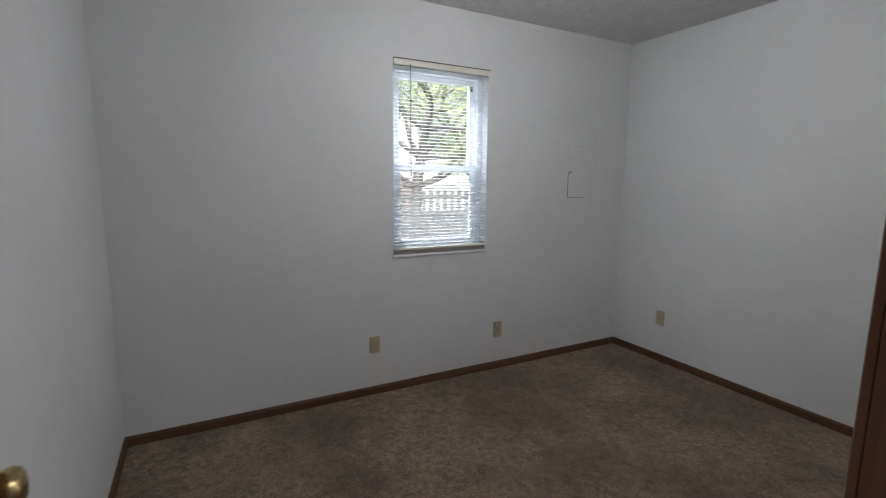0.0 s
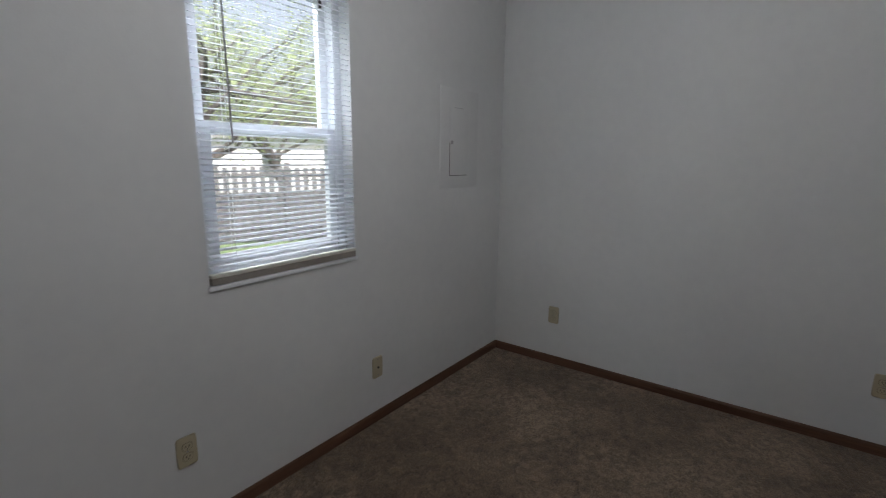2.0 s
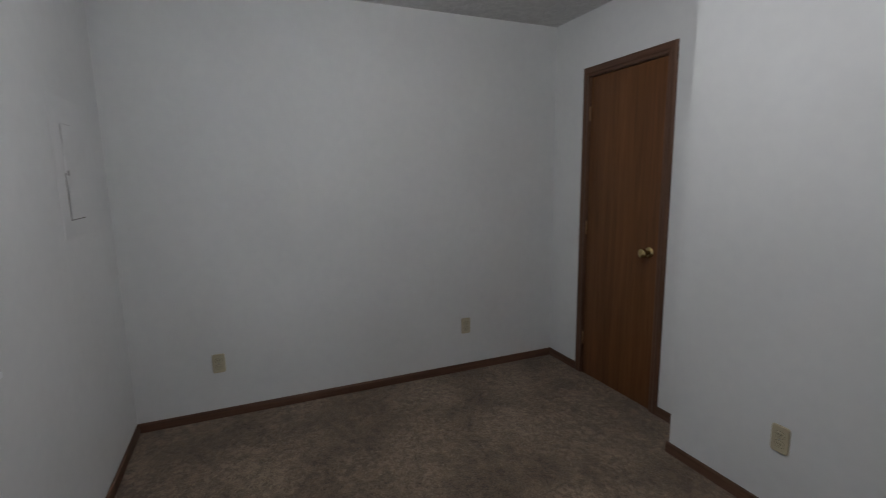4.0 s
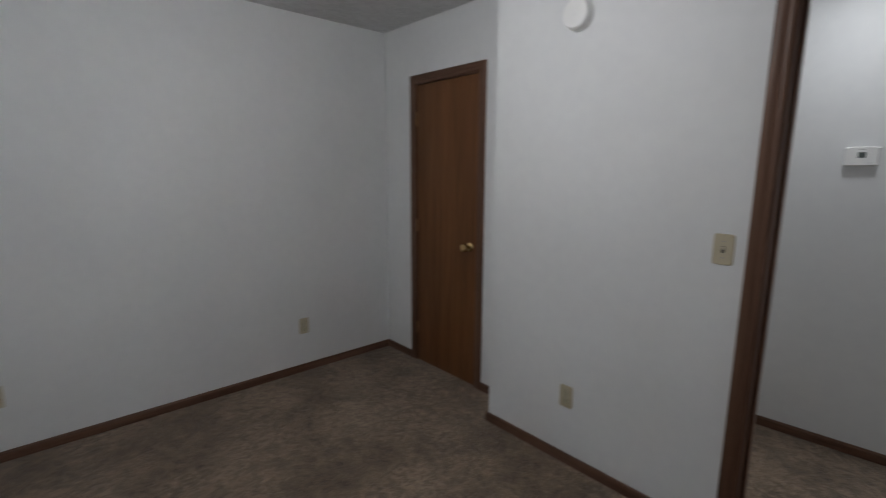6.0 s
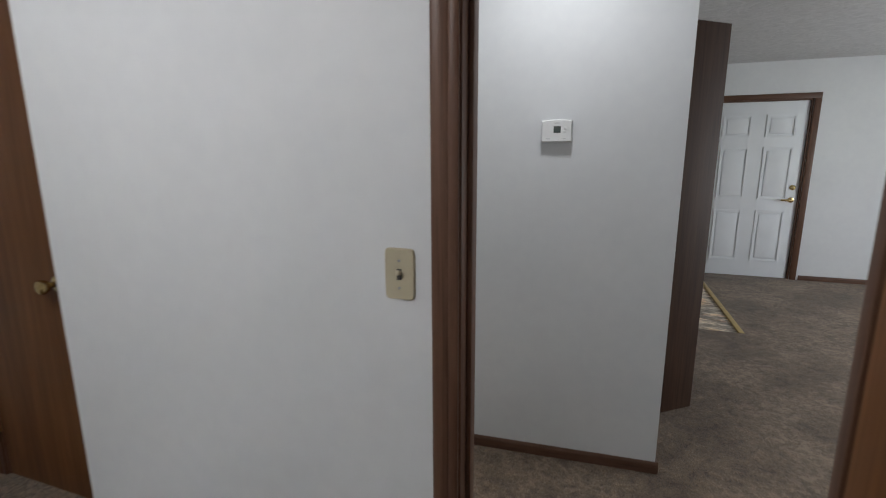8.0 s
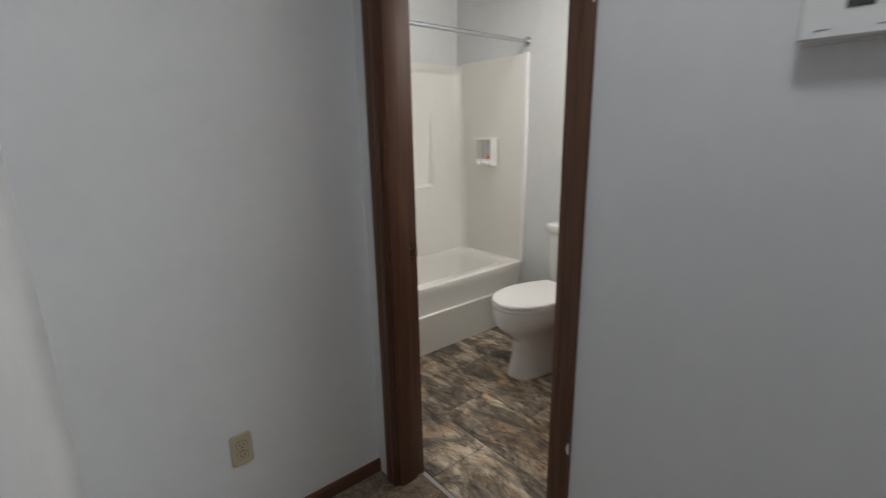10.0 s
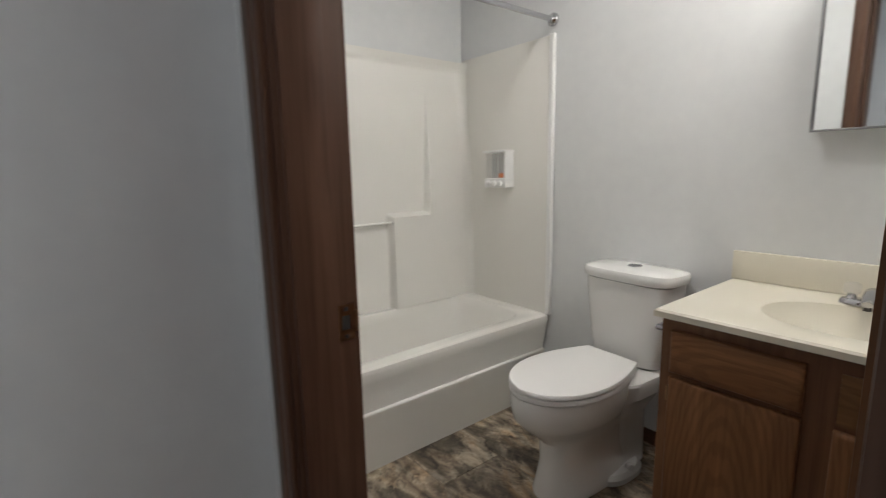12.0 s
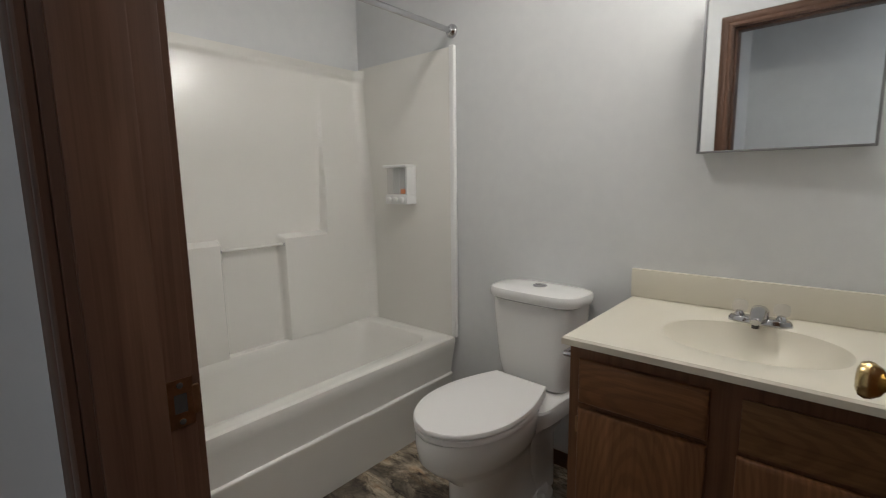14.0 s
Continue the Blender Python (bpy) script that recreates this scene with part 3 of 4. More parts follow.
# entrance door
far_door = thing("entrance_door", (-1.45, FAR - 0.05, 0), "white six-panel entrance door with brass hardware", "door")
part("leaf", block(-0.46, 0.46, -0.02, 0.022, 0.012, 2.02, 0.003), DOOR_WHITE, far_door)
for px in (-0.215, 0.215):
    for z0, z1 in ((0.20, 0.80), (0.93, 1.52), (1.63, 1.88)):
        rim = bmesh.new()
        for a, c, d, e in ((px - 0.145, px + 0.145, z0, z0 + 0.022), (px - 0.145, px + 0.145, z1 - 0.022, z1), (px - 0.145, px - 0.123, z0 + 0.022, z1 - 0.022), (px + 0.123, px + 0.145, z0 + 0.022, z1 - 0.022)):
            cuboid(rim, a, c, 0.0225, 0.032, d, e)
        part("panel_moulding", rim, DOOR_WHITE, far_door)
        part("raised_panel", block(px - 0.105, px + 0.105, 0.0225, 0.030, z0 + 0.04, z1 - 0.04, 0.006), DOOR_WHITE, far_door)
part("deadbolt", move(lathe([(0.030, 0), (0.030, 0.012), (0.022, 0.022), (0.006, 0.024)], "y", 18), Matrix.Translation((-0.40, 0.0225, 1.07))), BRASS, far_door, "brass deadbolt")
lever = lathe([(0.030, 0), (0.030, 0.008), (0.012, 0.012), (0.012, 0.05), (0.010, 0.052)], "y", 18)
part("lever_handle", move(lever, Matrix.Translation((-0.40, 0.0225, 0.93))), BRASS, far_door, "brass lever handle")
part("lever_grip", block(-0.41, -0.29, 0.062, 0.078, 0.920, 0.938, 0.006), BRASS, far_door, "brass lever handle")
ff = thing("entrance_door_frame", (-1.45, FAR, 0), "brown wooden frame round the entrance door", "door frame", kind="structure")
part("casing", block(0.48, 0.545, 0.0, 0.016, 0, 2.035, 0.004), CASING, ff)
part("casing", block(-0.545, -0.48, 0.0, 0.016, 0, 2.035, 0.004), CASING, ff)
part("head_casing", block(-0.545, 0.545, 0.0, 0.016, 2.036, 2.095, 0.004), CASING_X, ff)
for a, c in ((0.462, 0.479), (-0.479, -0.462)):
    part("jamb", block(a, c, -0.14, 0.0, 0, 2.035), CASING, ff)
part("head_jamb", block(-0.479, 0.479, -0.14, 0.0, 2.022, 2.0385), CASING_X, ff)

strip = thing("floor_transition_strip", (-0.96, -3.02, 0), "worn brass-coloured metal strip along the carpet edge", "floor trim")
part("strip", block(-0.02, 0.02, FAR + 3.02 + 0.02, 0, -0.002, 0.014, 0.003), plain("worn_gold_metal", (0.55, 0.40, 0.16), 0.4, 0.6, 0.2, 20.0), strip)


# ---- outlets, switch, thermostat, smoke detector, electrical panel ----
def cover_plate(name, where, turn, label, kind):
    """Plate 70 x 114 mm; local face is +y. kind: duplex, jack or toggle."""
    t = thing(name, where, label, "switch" if kind == "toggle" else "outlet", "wall plates", turn)
    part("plate", move(loft([oval(0, 0, h, a, c, 28, 9.0) for a, c, h in ((0.035, 0.057, 0.0), (0.035, 0.057, 0.003), (0.0325, 0.0545, 0.0065))]), pose(0, 0, 0, -90, 0, 0)), ALMOND, t)
    if kind == "duplex":
        for z in (0.0195, -0.0195):
            # Dark oval that paints the groove's shade round the receptacle.
            part("receptacle_shade", move(loft([oval(0, 0, h, 0.0182, 0.0152, 20, 3.0) for h in (0.006, 0.0069)]), pose(0, 0, z, -90, 0, 0)), ALMOND_SHADE, t)
            r = part("receptacle", move(loft([oval(0, 0, h, 0.0165, 0.0135, 20, 3.0) for h in (0.006, 0.0082)]), pose(0, 0, z, -90, 0, 0)), ALMOND, t)
            for x in (-0.006, 0.006):
                part("slot", block(x - 0.0015, x + 0.0015, 0.0078, 0.0088, z - 0.002, z + 0.006), ALMOND_DARK, r)
            part("ground_hole", move(lathe([(0.0022, 0.0078), (0.0022, 0.0088)], "y", 10), Matrix.Translation((0, 0, z - 0.0075))), ALMOND_DARK, r)
        part("screw", lathe([(0.003, 0.006), (0.003, 0.0075), (0.001, 0.008)], "y", 10), DULL_METAL, t)
    elif kind == "jack":
        part("jack", lathe([(0.0055, 0.006), (0.0055, 0.011), (0.003, 0.0115)], "y", 12), ALMOND_DARK, t)
        for z in (0.042, -0.042):
            part("screw", move(lathe([(0.003, 0.006), (0.003, 0.0075), (0.001, 0.008)], "y", 10), Matrix.Translation((0, 0, z))), DULL_METAL, t)
    else:
        part("toggle", move(block(-0.0045, 0.0045, 0.005, 0.019, -0.006, 0.004, 0.0015), pose(0, 0, 0.002, 18, 0, 0)), ALMOND, t)
        part("toggle_slot", block(-0.0055, 0.0055, 0.0058, 0.0070, -0.012, 0.012), ALMOND_DARK, t)
        for z in (0.030, -0.030):
            part("screw", move(lathe([(0.003, 0.006), (0.003, 0.0075), (0.001, 0.008)], "y", 10), Matrix.Translation((0, 0, z))), DULL_METAL, t)
    return t


ALM = "almond plastic duplex outlet plate on a white wall"
cover_plate("outlet", (0.893, N, 0.340), 180, ALM, "duplex")
cover_plate("outlet", (1.833, N, 0.303), 180, "almond plastic cable jack plate under the window", "jack")
cover_plate("outlet", (E, 2.345, 0.345), 90, ALM, "duplex")
cover_plate("outlet", (E, 0.742, 0.346), 90, ALM, "duplex")
cover_plate("outlet", (1.195, S, 0.360), 0, ALM, "duplex")
cover_plate("outlet", (HALL_E, -0.378, 0.368), 90, ALM, "duplex")
cover_plate("light_switch", (0.580, S, 1.177), 0, "almond plastic light switch plate beside the doorway", "toggle")

th = thing("thermostat", (0.376, -0.9165, 1.527), "white plastic wall thermostat with grey display", "thermostat", turn=3.6)
part("back_plate", block(-0.062, 0.062, 0, 0.006, -0.046, 0.046, 0.002), WHITE_PLASTIC, th)
arc = [(-0.062, 0.041), (-0.045, 0.0445), (-0.02, 0.0465), (0.0, 0.047), (0.02, 0.0465), (0.045, 0.0445), (0.062, 0.041)]
ring = [(x, z) for x, z in arc] + [(-x, -0.043) for x, _ in arc]
part("housing", loft([[(x * k, y, z * k) for x, z in ring] for y, k in ((0.0065, 0.985), (0.024, 1.0), (0.029, 0.97), (0.031, 0.93))]), WHITE_PLASTIC, th)
part("display", block(-0.016, 0.013, 0.0305, 0.0325, -0.007, 0.020, 0.001), SCREEN, th, "dark grey display")
for z in (0.012, -0.001):
    part("button", block(-0.040, -0.027, 0.0305, 0.0335, z - 0.004, z + 0.005, 0.0015), WHITE_PLASTIC, th)
part("printed_mark", block(-0.010, 0.010, 0.0308, 0.0315, 0.031, 0.0335), GREY_MARK, th)
for x in (-0.03, 0.035):
    part("printed_mark", block(x - 0.008, x + 0.008, 0.0308, 0.0315, -0.0315, -0.030), GREY_MARK, th)

sd = thing("smoke_detector", (1.232, S, 2.117), "round white smoke detector high on the wall", "smoke detector")
part("base", lathe([(0.070, 0), (0.070, 0.010), (0.066, 0.012)], "y", 40), WHITE_PLASTIC, sd)
part("cover", lathe([(0.064, 0.012), (0.065, 0.030), (0.058, 0.040), (0.030, 0.044), (0.004, 0.045)], "y", 40), WHITE_PLASTIC, sd)
part("test_button", lathe([(0.014, 0.043), (0.014, 0.047), (0.010, 0.048)], "y", 20), WHITE_PLASTIC, sd)
for a in range(0, 360, 30):
    part("vent_slot", move(block(-0.008, 0.008, 0.0405, 0.0415, -0.001, 0.001), pose(0, 0, 0, 0, a, 0) @ Matrix.Translation((0, -0.002, 0.048))), GREY_MARK, sd)

ep = thing("electrical_panel", (2.540, N, 1.463), "white painted electrical panel flush with the wall", "electrical panel", turn=180)
part("cover", move(block(-0.19, 0.19, 0.0, 0.003, -0.278, 0.278, 0.001), Matrix.Identity(4)), WALL, ep)
part("door", block(-0.080, 0.100, 0.0045, 0.0080, -0.205, 0.172, 0.001), WALL, ep)
part("door_gap", block(0.100, 0.1035, 0.0032, 0.0045, -0.207, -0.02), ALMOND_DARK, ep)
part("door_gap", block(-0.080, 0.1035, 0.0032, 0.0045, -0.2085, -0.2055), ALMOND_DARK, ep)
part("door_gap", block(-0.03, 0.06, 0.0032, 0.0045, 0.1725, 0.1745), GREY_MARK, ep)
part("latch", block(0.078, 0.096, 0.0081, 0.0105, -0.030, -0.010, 0.001), GREY_MARK, ep)

# ---- bedroom window and blind ----
x0, x1, z0, z1 = WIN
win = thing("window_1", ((x0 + x1) / 2, N, z0), "white vinyl double-hung window behind a blind", "window", kind="structure")
hw, hh = (x1 - x0) / 2, z1 - z0
part("window_sill", block(-hw - 0.006, hw + 0.006, -0.012, 0.075, -0.018, 0.0, 0.004), VINYL_FRAME, win, "white sill board")
for name, a, c, d, e in (("side_frame", -hw + 0.001, -hw + 0.042, 0.001, hh - 0.001), ("side_frame", hw - 0.042, hw - 0.001, 0.001, hh - 0.001),
                         ("top_frame", -hw + 0.042, hw - 0.042, hh - 0.045, hh - 0.001), ("bottom_frame", -hw + 0.042, hw - 0.042, 0.001, 0.040)):
    part(name, block(a, c, 0.062, 0.142, d, e, 0.003), VINYL_FRAME, win)
meet = 1.452 - z0


def sash(y, za, zb):
    s = part("sash", block(-hw + 0.043, -hw + 0.082, y, y + 0.032, za, zb, 0.003), VINYL_FRAME, win)
    for a, c, d, e in ((hw - 0.082, hw - 0.043, za, zb), (-hw + 0.082, hw - 0.082, za, za + 0.040), (-hw + 0.082, hw - 0.082, zb - 0.036, zb)):
        part("sash_rail", block(a, c, y, y + 0.032, d, e, 0.003), VINYL_FRAME, s)
    p = part("pane", block(-hw + 0.082, hw - 0.082, y + 0.014, y + 0.018, za + 0.040, zb - 0.036), GLASS, s)
    p.visible_shadow = False


sash(0.066, 0.042, meet + 0.020)
sash(0.104, meet - 0.018, hh - 0.046)
part("sash_lock", block(-0.025, 0.025, 0.058, 0.066, meet + 0.006, meet + 0.020, 0.002), WHITE_PLASTIC, win)
part("tilt_latch", block(hw - 0.075, hw - 0.062, 0.098, 0.104, hh - 0.115, hh - 0.085, 0.002), ALMOND_DARK, win, "dark latch")

blind = thing("window_blind", ((x0 + x1) / 2, N, z0), "white mini blind lowered with slats open", "blind")
part("headrail", block(-hw + 0.003, hw - 0.003, -0.018, 0.022, hh - 0.030, hh + 0.006, 0.004), RAIL, blind)
part("headrail_lip", block(-hw + 0.002, hw - 0.002, -0.020, 0.000, hh + 0.0065, hh + 0.010), ALMOND_DARK, blind)
part("bottom_rail", block(-hw + 0.004, hw - 0.004, -0.012, 0.014, 0.026, 0.040, 0.004), RAIL, blind, "cream bottom rail")
stack = bmesh.new()
for i in range(9):
    cuboid(stack, -hw + 0.005, hw - 0.005, -0.011, 0.013, 0.002 + i * 0.0026, 0.0035 + i * 0.0026)
# Darker than the hanging slats: the stack's shade is put into the colour.
part("stacked_slats", stack, plain("shaded_taupe_slat", (0.42, 0.38, 0.34), 0.5), blind, "spare slats lying folded")
slat_bm = bmesh.new()
curve = [(-0.0125, 0.0), (-0.006, 0.0018), (0.0, 0.0024), (0.006, 0.0018), (0.0125, 0.0)]
rows = [[slat_bm.verts.new((x, y, z)) for y, z in curve] + [slat_bm.verts.new((x, y, z - 0.0007)) for y, z in reversed(curve)] for x in (-hw + 0.006, hw - 0.006)]
for i in range(10):
    slat_bm.faces.new((rows[0][i], rows[0][(i + 1) % 10], rows[1][(i + 1) % 10], rows[1][i]))
slat_bm.faces.new(rows[0]), slat_bm.faces.new(rows[1][::-1])
slat_mesh = mesh_of("slat", slat_bm, SLAT)
zz, i = 0.062, 0
while zz < hh - 0.034:
    s = new("slat", slat_mesh)
    s.parent = blind
    s.matrix_basis = pose(0, 0.002, zz, 12, random.uniform(-0.12, 0.12), 0)
    zz += 0.0208
for x in (-hw + 0.10, hw - 0.10):
    for y in (-0.0125, 0.0145):
        part("ladder_cord", tube([(x, y, 0.04), (x, y, hh - 0.03)], 0.0008, 6), SLAT, blind)
part("tilt_wand", tube([(-hw + 0.105, -0.022, hh - 0.02), (-hw + 0.107, -0.024, hh - 0.35), (-hw + 0.11, -0.024, 0.49)], 0.0035, 8), plain("grey_wand", (0.25, 0.25, 0.26), 0.3), blind, "grey tilt wand")
# Assumed frame, out of sight, added round the fill lamp's opening.
lw = thing("added_window", (-4.275, -2.6, 0.8), "added living room window frame, out of sight", "window", kind="structure")
for a, c, d, e in ((-0.9, -0.84, 0, 1.25), (0.84, 0.9, 0, 1.25), (-0.84, 0.84, 0, 0.06), (-0.84, 0.84, 1.19, 1.25)):
    part("window_frame", block(-0.04, 0.04, a, c, d, e, 0.003), VINYL_FRAME, lw)

# ---- bathroom ----
K = 1.019


def spot(x, y, z):
    """The bathroom's plan was drawn with a slightly short metre, corrected here."""
    return (K * x + 0.1004, K * y - 0.0339, K * z)


def fitted(name, where, label, category):
    ob = thing(name, spot(*where), label, category)
    ob.scale = (K, K, K)
    return ob


tub = fitted("bathtub", (2.15, -1.75, 0), "off-white fibreglass bathtub with stepped apron", "bathtub")
RIM, LEN, WID = 0.455, 0.682, 0.66
# apron: upper band stands proud, then a sloped ledge and the recessed lower face
prof = ((0.085, 0.0), (0.058, 0.0), (0.025, 0.248), (0.022, 0.258), (0.022, 0.263), (0.024, 0.267), (0.031, 0.271), (0.032, 0.280), (0.011, RIM - 0.06), (0.002, RIM - 0.022), (0.006, RIM - 0.004), (0.018, RIM), (0.045, RIM - 0.001), (0.085, RIM - 0.04))
apron = loft([[(u, y, v) for u, v in prof] for y in (-LEN, LEN)])


def tray(z, inset_f, inset_b, inset_e, r, n=48):
    cx, cy = (inset_f + WID - inset_b) / 2, 0
    return oval(cx, cy, z, (WID - inset_b - inset_f) / 2, LEN - inset_e, n, r)


part("apron", apron, FIBREGLASS, tub)
rim_outer = oval(WID / 2 + 0.009, 0, RIM + 0.001, WID / 2 - 0.013, LEN - 0.001, 48, 60)
basin = loft([rim_outer, tray(RIM + 0.002, 0.075, 0.055, 0.075, 9), tray(RIM - 0.006, 0.085, 0.062, 0.085, 8), tray(RIM - 0.05, 0.095, 0.072, 0.10, 7),
              tray(0.18, 0.125, 0.095, 0.17, 5), tray(0.11, 0.16, 0.13, 0.22, 4), tray(0.095, 0.20, 0.17, 0.28, 4)], False)
v = [x for x in basin.verts if abs(x.co.z - 0.095) < 1e-5]
bmesh.ops.contextual_create(basin, geom=v)
part("basin", basin, FIBREGLASS, tub)
part("drain", move(lathe([(0.03, 0.095), (0.03, 0.099), (0.02, 0.100), (0.004, 0.098)]), Matrix.Translation((0.33, 0.36, 0))), CHROME, tub, "chrome drain")

sur = fitted("tub_surround", (2.15, -1.75, RIM), "off-white moulded fibreglass tub surround with grab bar", "tub surround")
SH = 1.352
BX = 0.655
part("side_panel", block(0.012, BX, -LEN - 0.012, -LEN + 0.004, 0.0, SH, 0.003), FIBREGLASS, sur)
part("side_panel", block(0.012, BX, LEN - 0.004, LEN + 0.012, 0.0, SH, 0.003), FIBREGLASS, sur)
for s in (-1, 1):
    part("edge_trim", block(-0.008, 0.020, s * (LEN + 0.003) - 0.011, s * (LEN + 0.003) + 0.011, 0.0, SH + 0.006, 0.006, 3), WHITE_PLASTIC, sur, "white edge strip")
RID, NOT, SHELF = 0.384, 0.142, 0.985 / K - RIM


def ease(v):
    v = min(1.0, max(0.0, v))
    return v * v * (3 - 2 * v)


def moulding(y, z):
    """How far the back panel stands out: end fields with shelves and a notch between, fading upwards, and coved corners."""
    a = abs(y)
    fade = 1 - ease((z - SHELF - 0.02) / 0.74)
    tall = ease((a - RID - 0.045 * max(0.0, z - SHELF) + 0.006) / 0.014)
    low = ease((a - NOT + 0.008) / 0.018) * ease((SHELF + 0.006 - z) / 0.020)
    field = 0.048 * max(tall * fade, low)
    gap = LEN - a
    r = 0.055
    cove = r - math.sqrt(max(0.0, r * r - (r - gap) ** 2)) if gap < r else 0.0
    lip = 0.010 * ease((z - SH + 0.075) / 0.03)
    draft = 0.014 * (SH - z) / SH
    return draft + max(field, lip) + cove


NY, NZ = 250, 210
ys = [-LEN + 2 * LEN * i / NY for i in range(NY + 1)]
zs = [(SH - 0.012) * k / NZ for k in range(NZ + 1)]
verts = [(BX - moulding(y, z), y, z) for z in zs for y in ys]
faces = [(k * (NY + 1) + i, k * (NY + 1) + i + 1, (k + 1) * (NY + 1) + i + 1, (k + 1) * (NY + 1) + i) for k in range(NZ) for i in range(NY)]
base = len(verts)
verts += [(BX + 0.020, y, zs[-1] + 0.004) for y in ys]
faces += [(NZ * (NY + 1) + i, NZ * (NY + 1) + i + 1, base + i + 1, base + i) for i in range(NY)]
me = bpy.data.meshes.new("back_panel")
me.from_pydata(verts, [], faces)
me.materials.append(FIBREGLASS)
me.polygons.foreach_set("use_smooth", [True] * len(me.polygons))
me.set_sharp_from_angle(angle=radians(50))
panel = new("back_panel", me)
panel.parent = sur
tagged(panel, "moulded panel with shelves and a notch")
part("grab_bar", tube([(BX - 0.034, -NOT - 0.006, 0.470), (BX - 0.036, 0, 0.470), (BX - 0.034, NOT + 0.006, 0.470)], 0.0075, 14), FIBREGLASS, sur, "moulded grab bar")
for s in (-1, 1):
    part("bar_socket", move(lathe([(0.009, -0.030), (0.009, -0.0285), (0.004, -0.028)], "x", 12), Matrix.Translation((BX - 0.023, s * (NOT + 0.010), 0.470))), GREY_MARK, sur, "dark screw hole")

rod = fitted("curtain_rod", (2.167, -2.45, 1.877), "straight chrome shower curtain rod across the alcove", "curtain rod")
part("rod", tube([(0, 0.012, 0), (0, 1.432 - 0.012, 0.0)], 0.0125, 16), CHROME, rod)
for y, s in ((0.0, 1), (BATH_N - -2.45, -1)):
    part("flange", move(lathe([(0.030, 0.0005), (0.030, 0.008), (0.024, 0.016), (0.016, 0.022), (0.0135, 0.030)], "y", 24), Matrix.Translation((0, y, 0)) @ Matrix.Diagonal((1, s, 1, 1))), CHROME, rod)

ds = fitted("soap_dispenser", (2.468, -2.426, 1.099), "white wall soap dispenser with clear chambers and orange soap", "soap dispenser")
part("back_plate", block(-0.078, 0.078, 0.0, 0.010, 0.0, 0.185, 0.003), WHITE_PLASTIC, ds)
part("top_shelf", block(-0.082, 0.082, 0.0, 0.078, 0.182, 0.194, 0.005), WHITE_PLASTIC, ds)
part("bottom_housing", block(-0.078, 0.078, 0.0, 0.066, 0.0, 0.046, 0.006), WHITE_PLASTIC, ds)
part("side_frame", block(-0.078, -0.066, 0.010, 0.064, 0.046, 0.182, 0.002), WHITE_PLASTIC, ds)
for x in (-0.041, 0.004, 0.049):
    ch = part("chamber", block(x - 0.020, x + 0.020, 0.012, 0.060, 0.048, 0.180, 0.004), ACRYLIC, ds, "clear chamber")
    ch.visible_shadow = False
part("soap", block(-0.058, -0.024, 0.016, 0.0575, 0.052, 0.074, 0.003), SOAP, ds, "orange liquid soap")
for x in (-0.045, 0.0, 0.045):
    part("push_button", move(lathe([(0.014, 0.064), (0.014, 0.078), (0.010, 0.082), (0.003, 0.083)], "y", 18), Matrix.Translation((x, 0, 0.022))), WHITE_PLASTIC, ds)

# toilet: local y runs from the wall (0) into the room
TX = 1.635
wc = fitted("toilet", (TX, -2.45, 0), "white two-piece toilet with closed lid", "toilet")
wc.matrix_world = pose(*spot(TX, -2.45, 0), 0, 0, -3.2) @ Matrix.Scale(K, 4)
ped = [oval(0, 0.41, 0.0, 0.104, 0.238, 40, 2.5, 0.25), oval(0, 0.41, 0.012, 0.106, 0.240, 40, 2.5, 0.252), oval(0, 0.41, 0.035, 0.101, 0.234, 40, 2.4, 0.245), oval(0, 0.415, 0.13, 0.088, 0.210, 40, 2.3, 0.23),
       oval(0, 0.422, 0.215, 0.089, 0.206, 40, 2.2, 0.22), oval(0, 0.440, 0.255, 0.108, 0.228, 40, 2.1, 0.23), oval(0, 0.462, 0.295, 0.136, 0.256, 40, 2.05, 0.235), oval(0, 0.475, 0.330, 0.158, 0.274, 40, 2.0, 0.245),
       oval(0, 0.478, 0.375, 0.166, 0.279, 40, 2.0, 0.25), oval(0, 0.478, 0.410, 0.168, 0.280, 40, 2.0, 0.25), oval(0, 0.478, 0.421, 0.164, 0.276, 40, 2.0, 0.25)]
part("bowl", loft(ped), PORCELAIN, wc)
part("rear_deck", loft([[(x, y, z) for x, y, _ in oval(0, 0.20, 0, a, c, 28, 5)] for a, c, z in ((0.085, 0.10, 0.0), (0.082, 0.10, 0.22), (0.12, 0.15, 0.30), (0.165, 0.17, 0.345), (0.170, 0.174, 0.400), (0.165, 0.170, 0.408))]), PORCELAIN, wc)
foot = part("base_flange", loft([oval(0, 0.285, h, a, c, 28, 2.8) for a, c, h in ((0.138, 0.135, 0.0), (0.138, 0.135, 0.020), (0.122, 0.12, 0.034))]), PORCELAIN, wc)
for s in (-1, 1):
    part("bolt_cap", move(lathe([(0.016, 0.030), (0.016, 0.040), (0.011, 0.050), (0.003, 0.053)]), Matrix.Translation((s * 0.114, 0.27, 0))), PORCELAIN, wc)


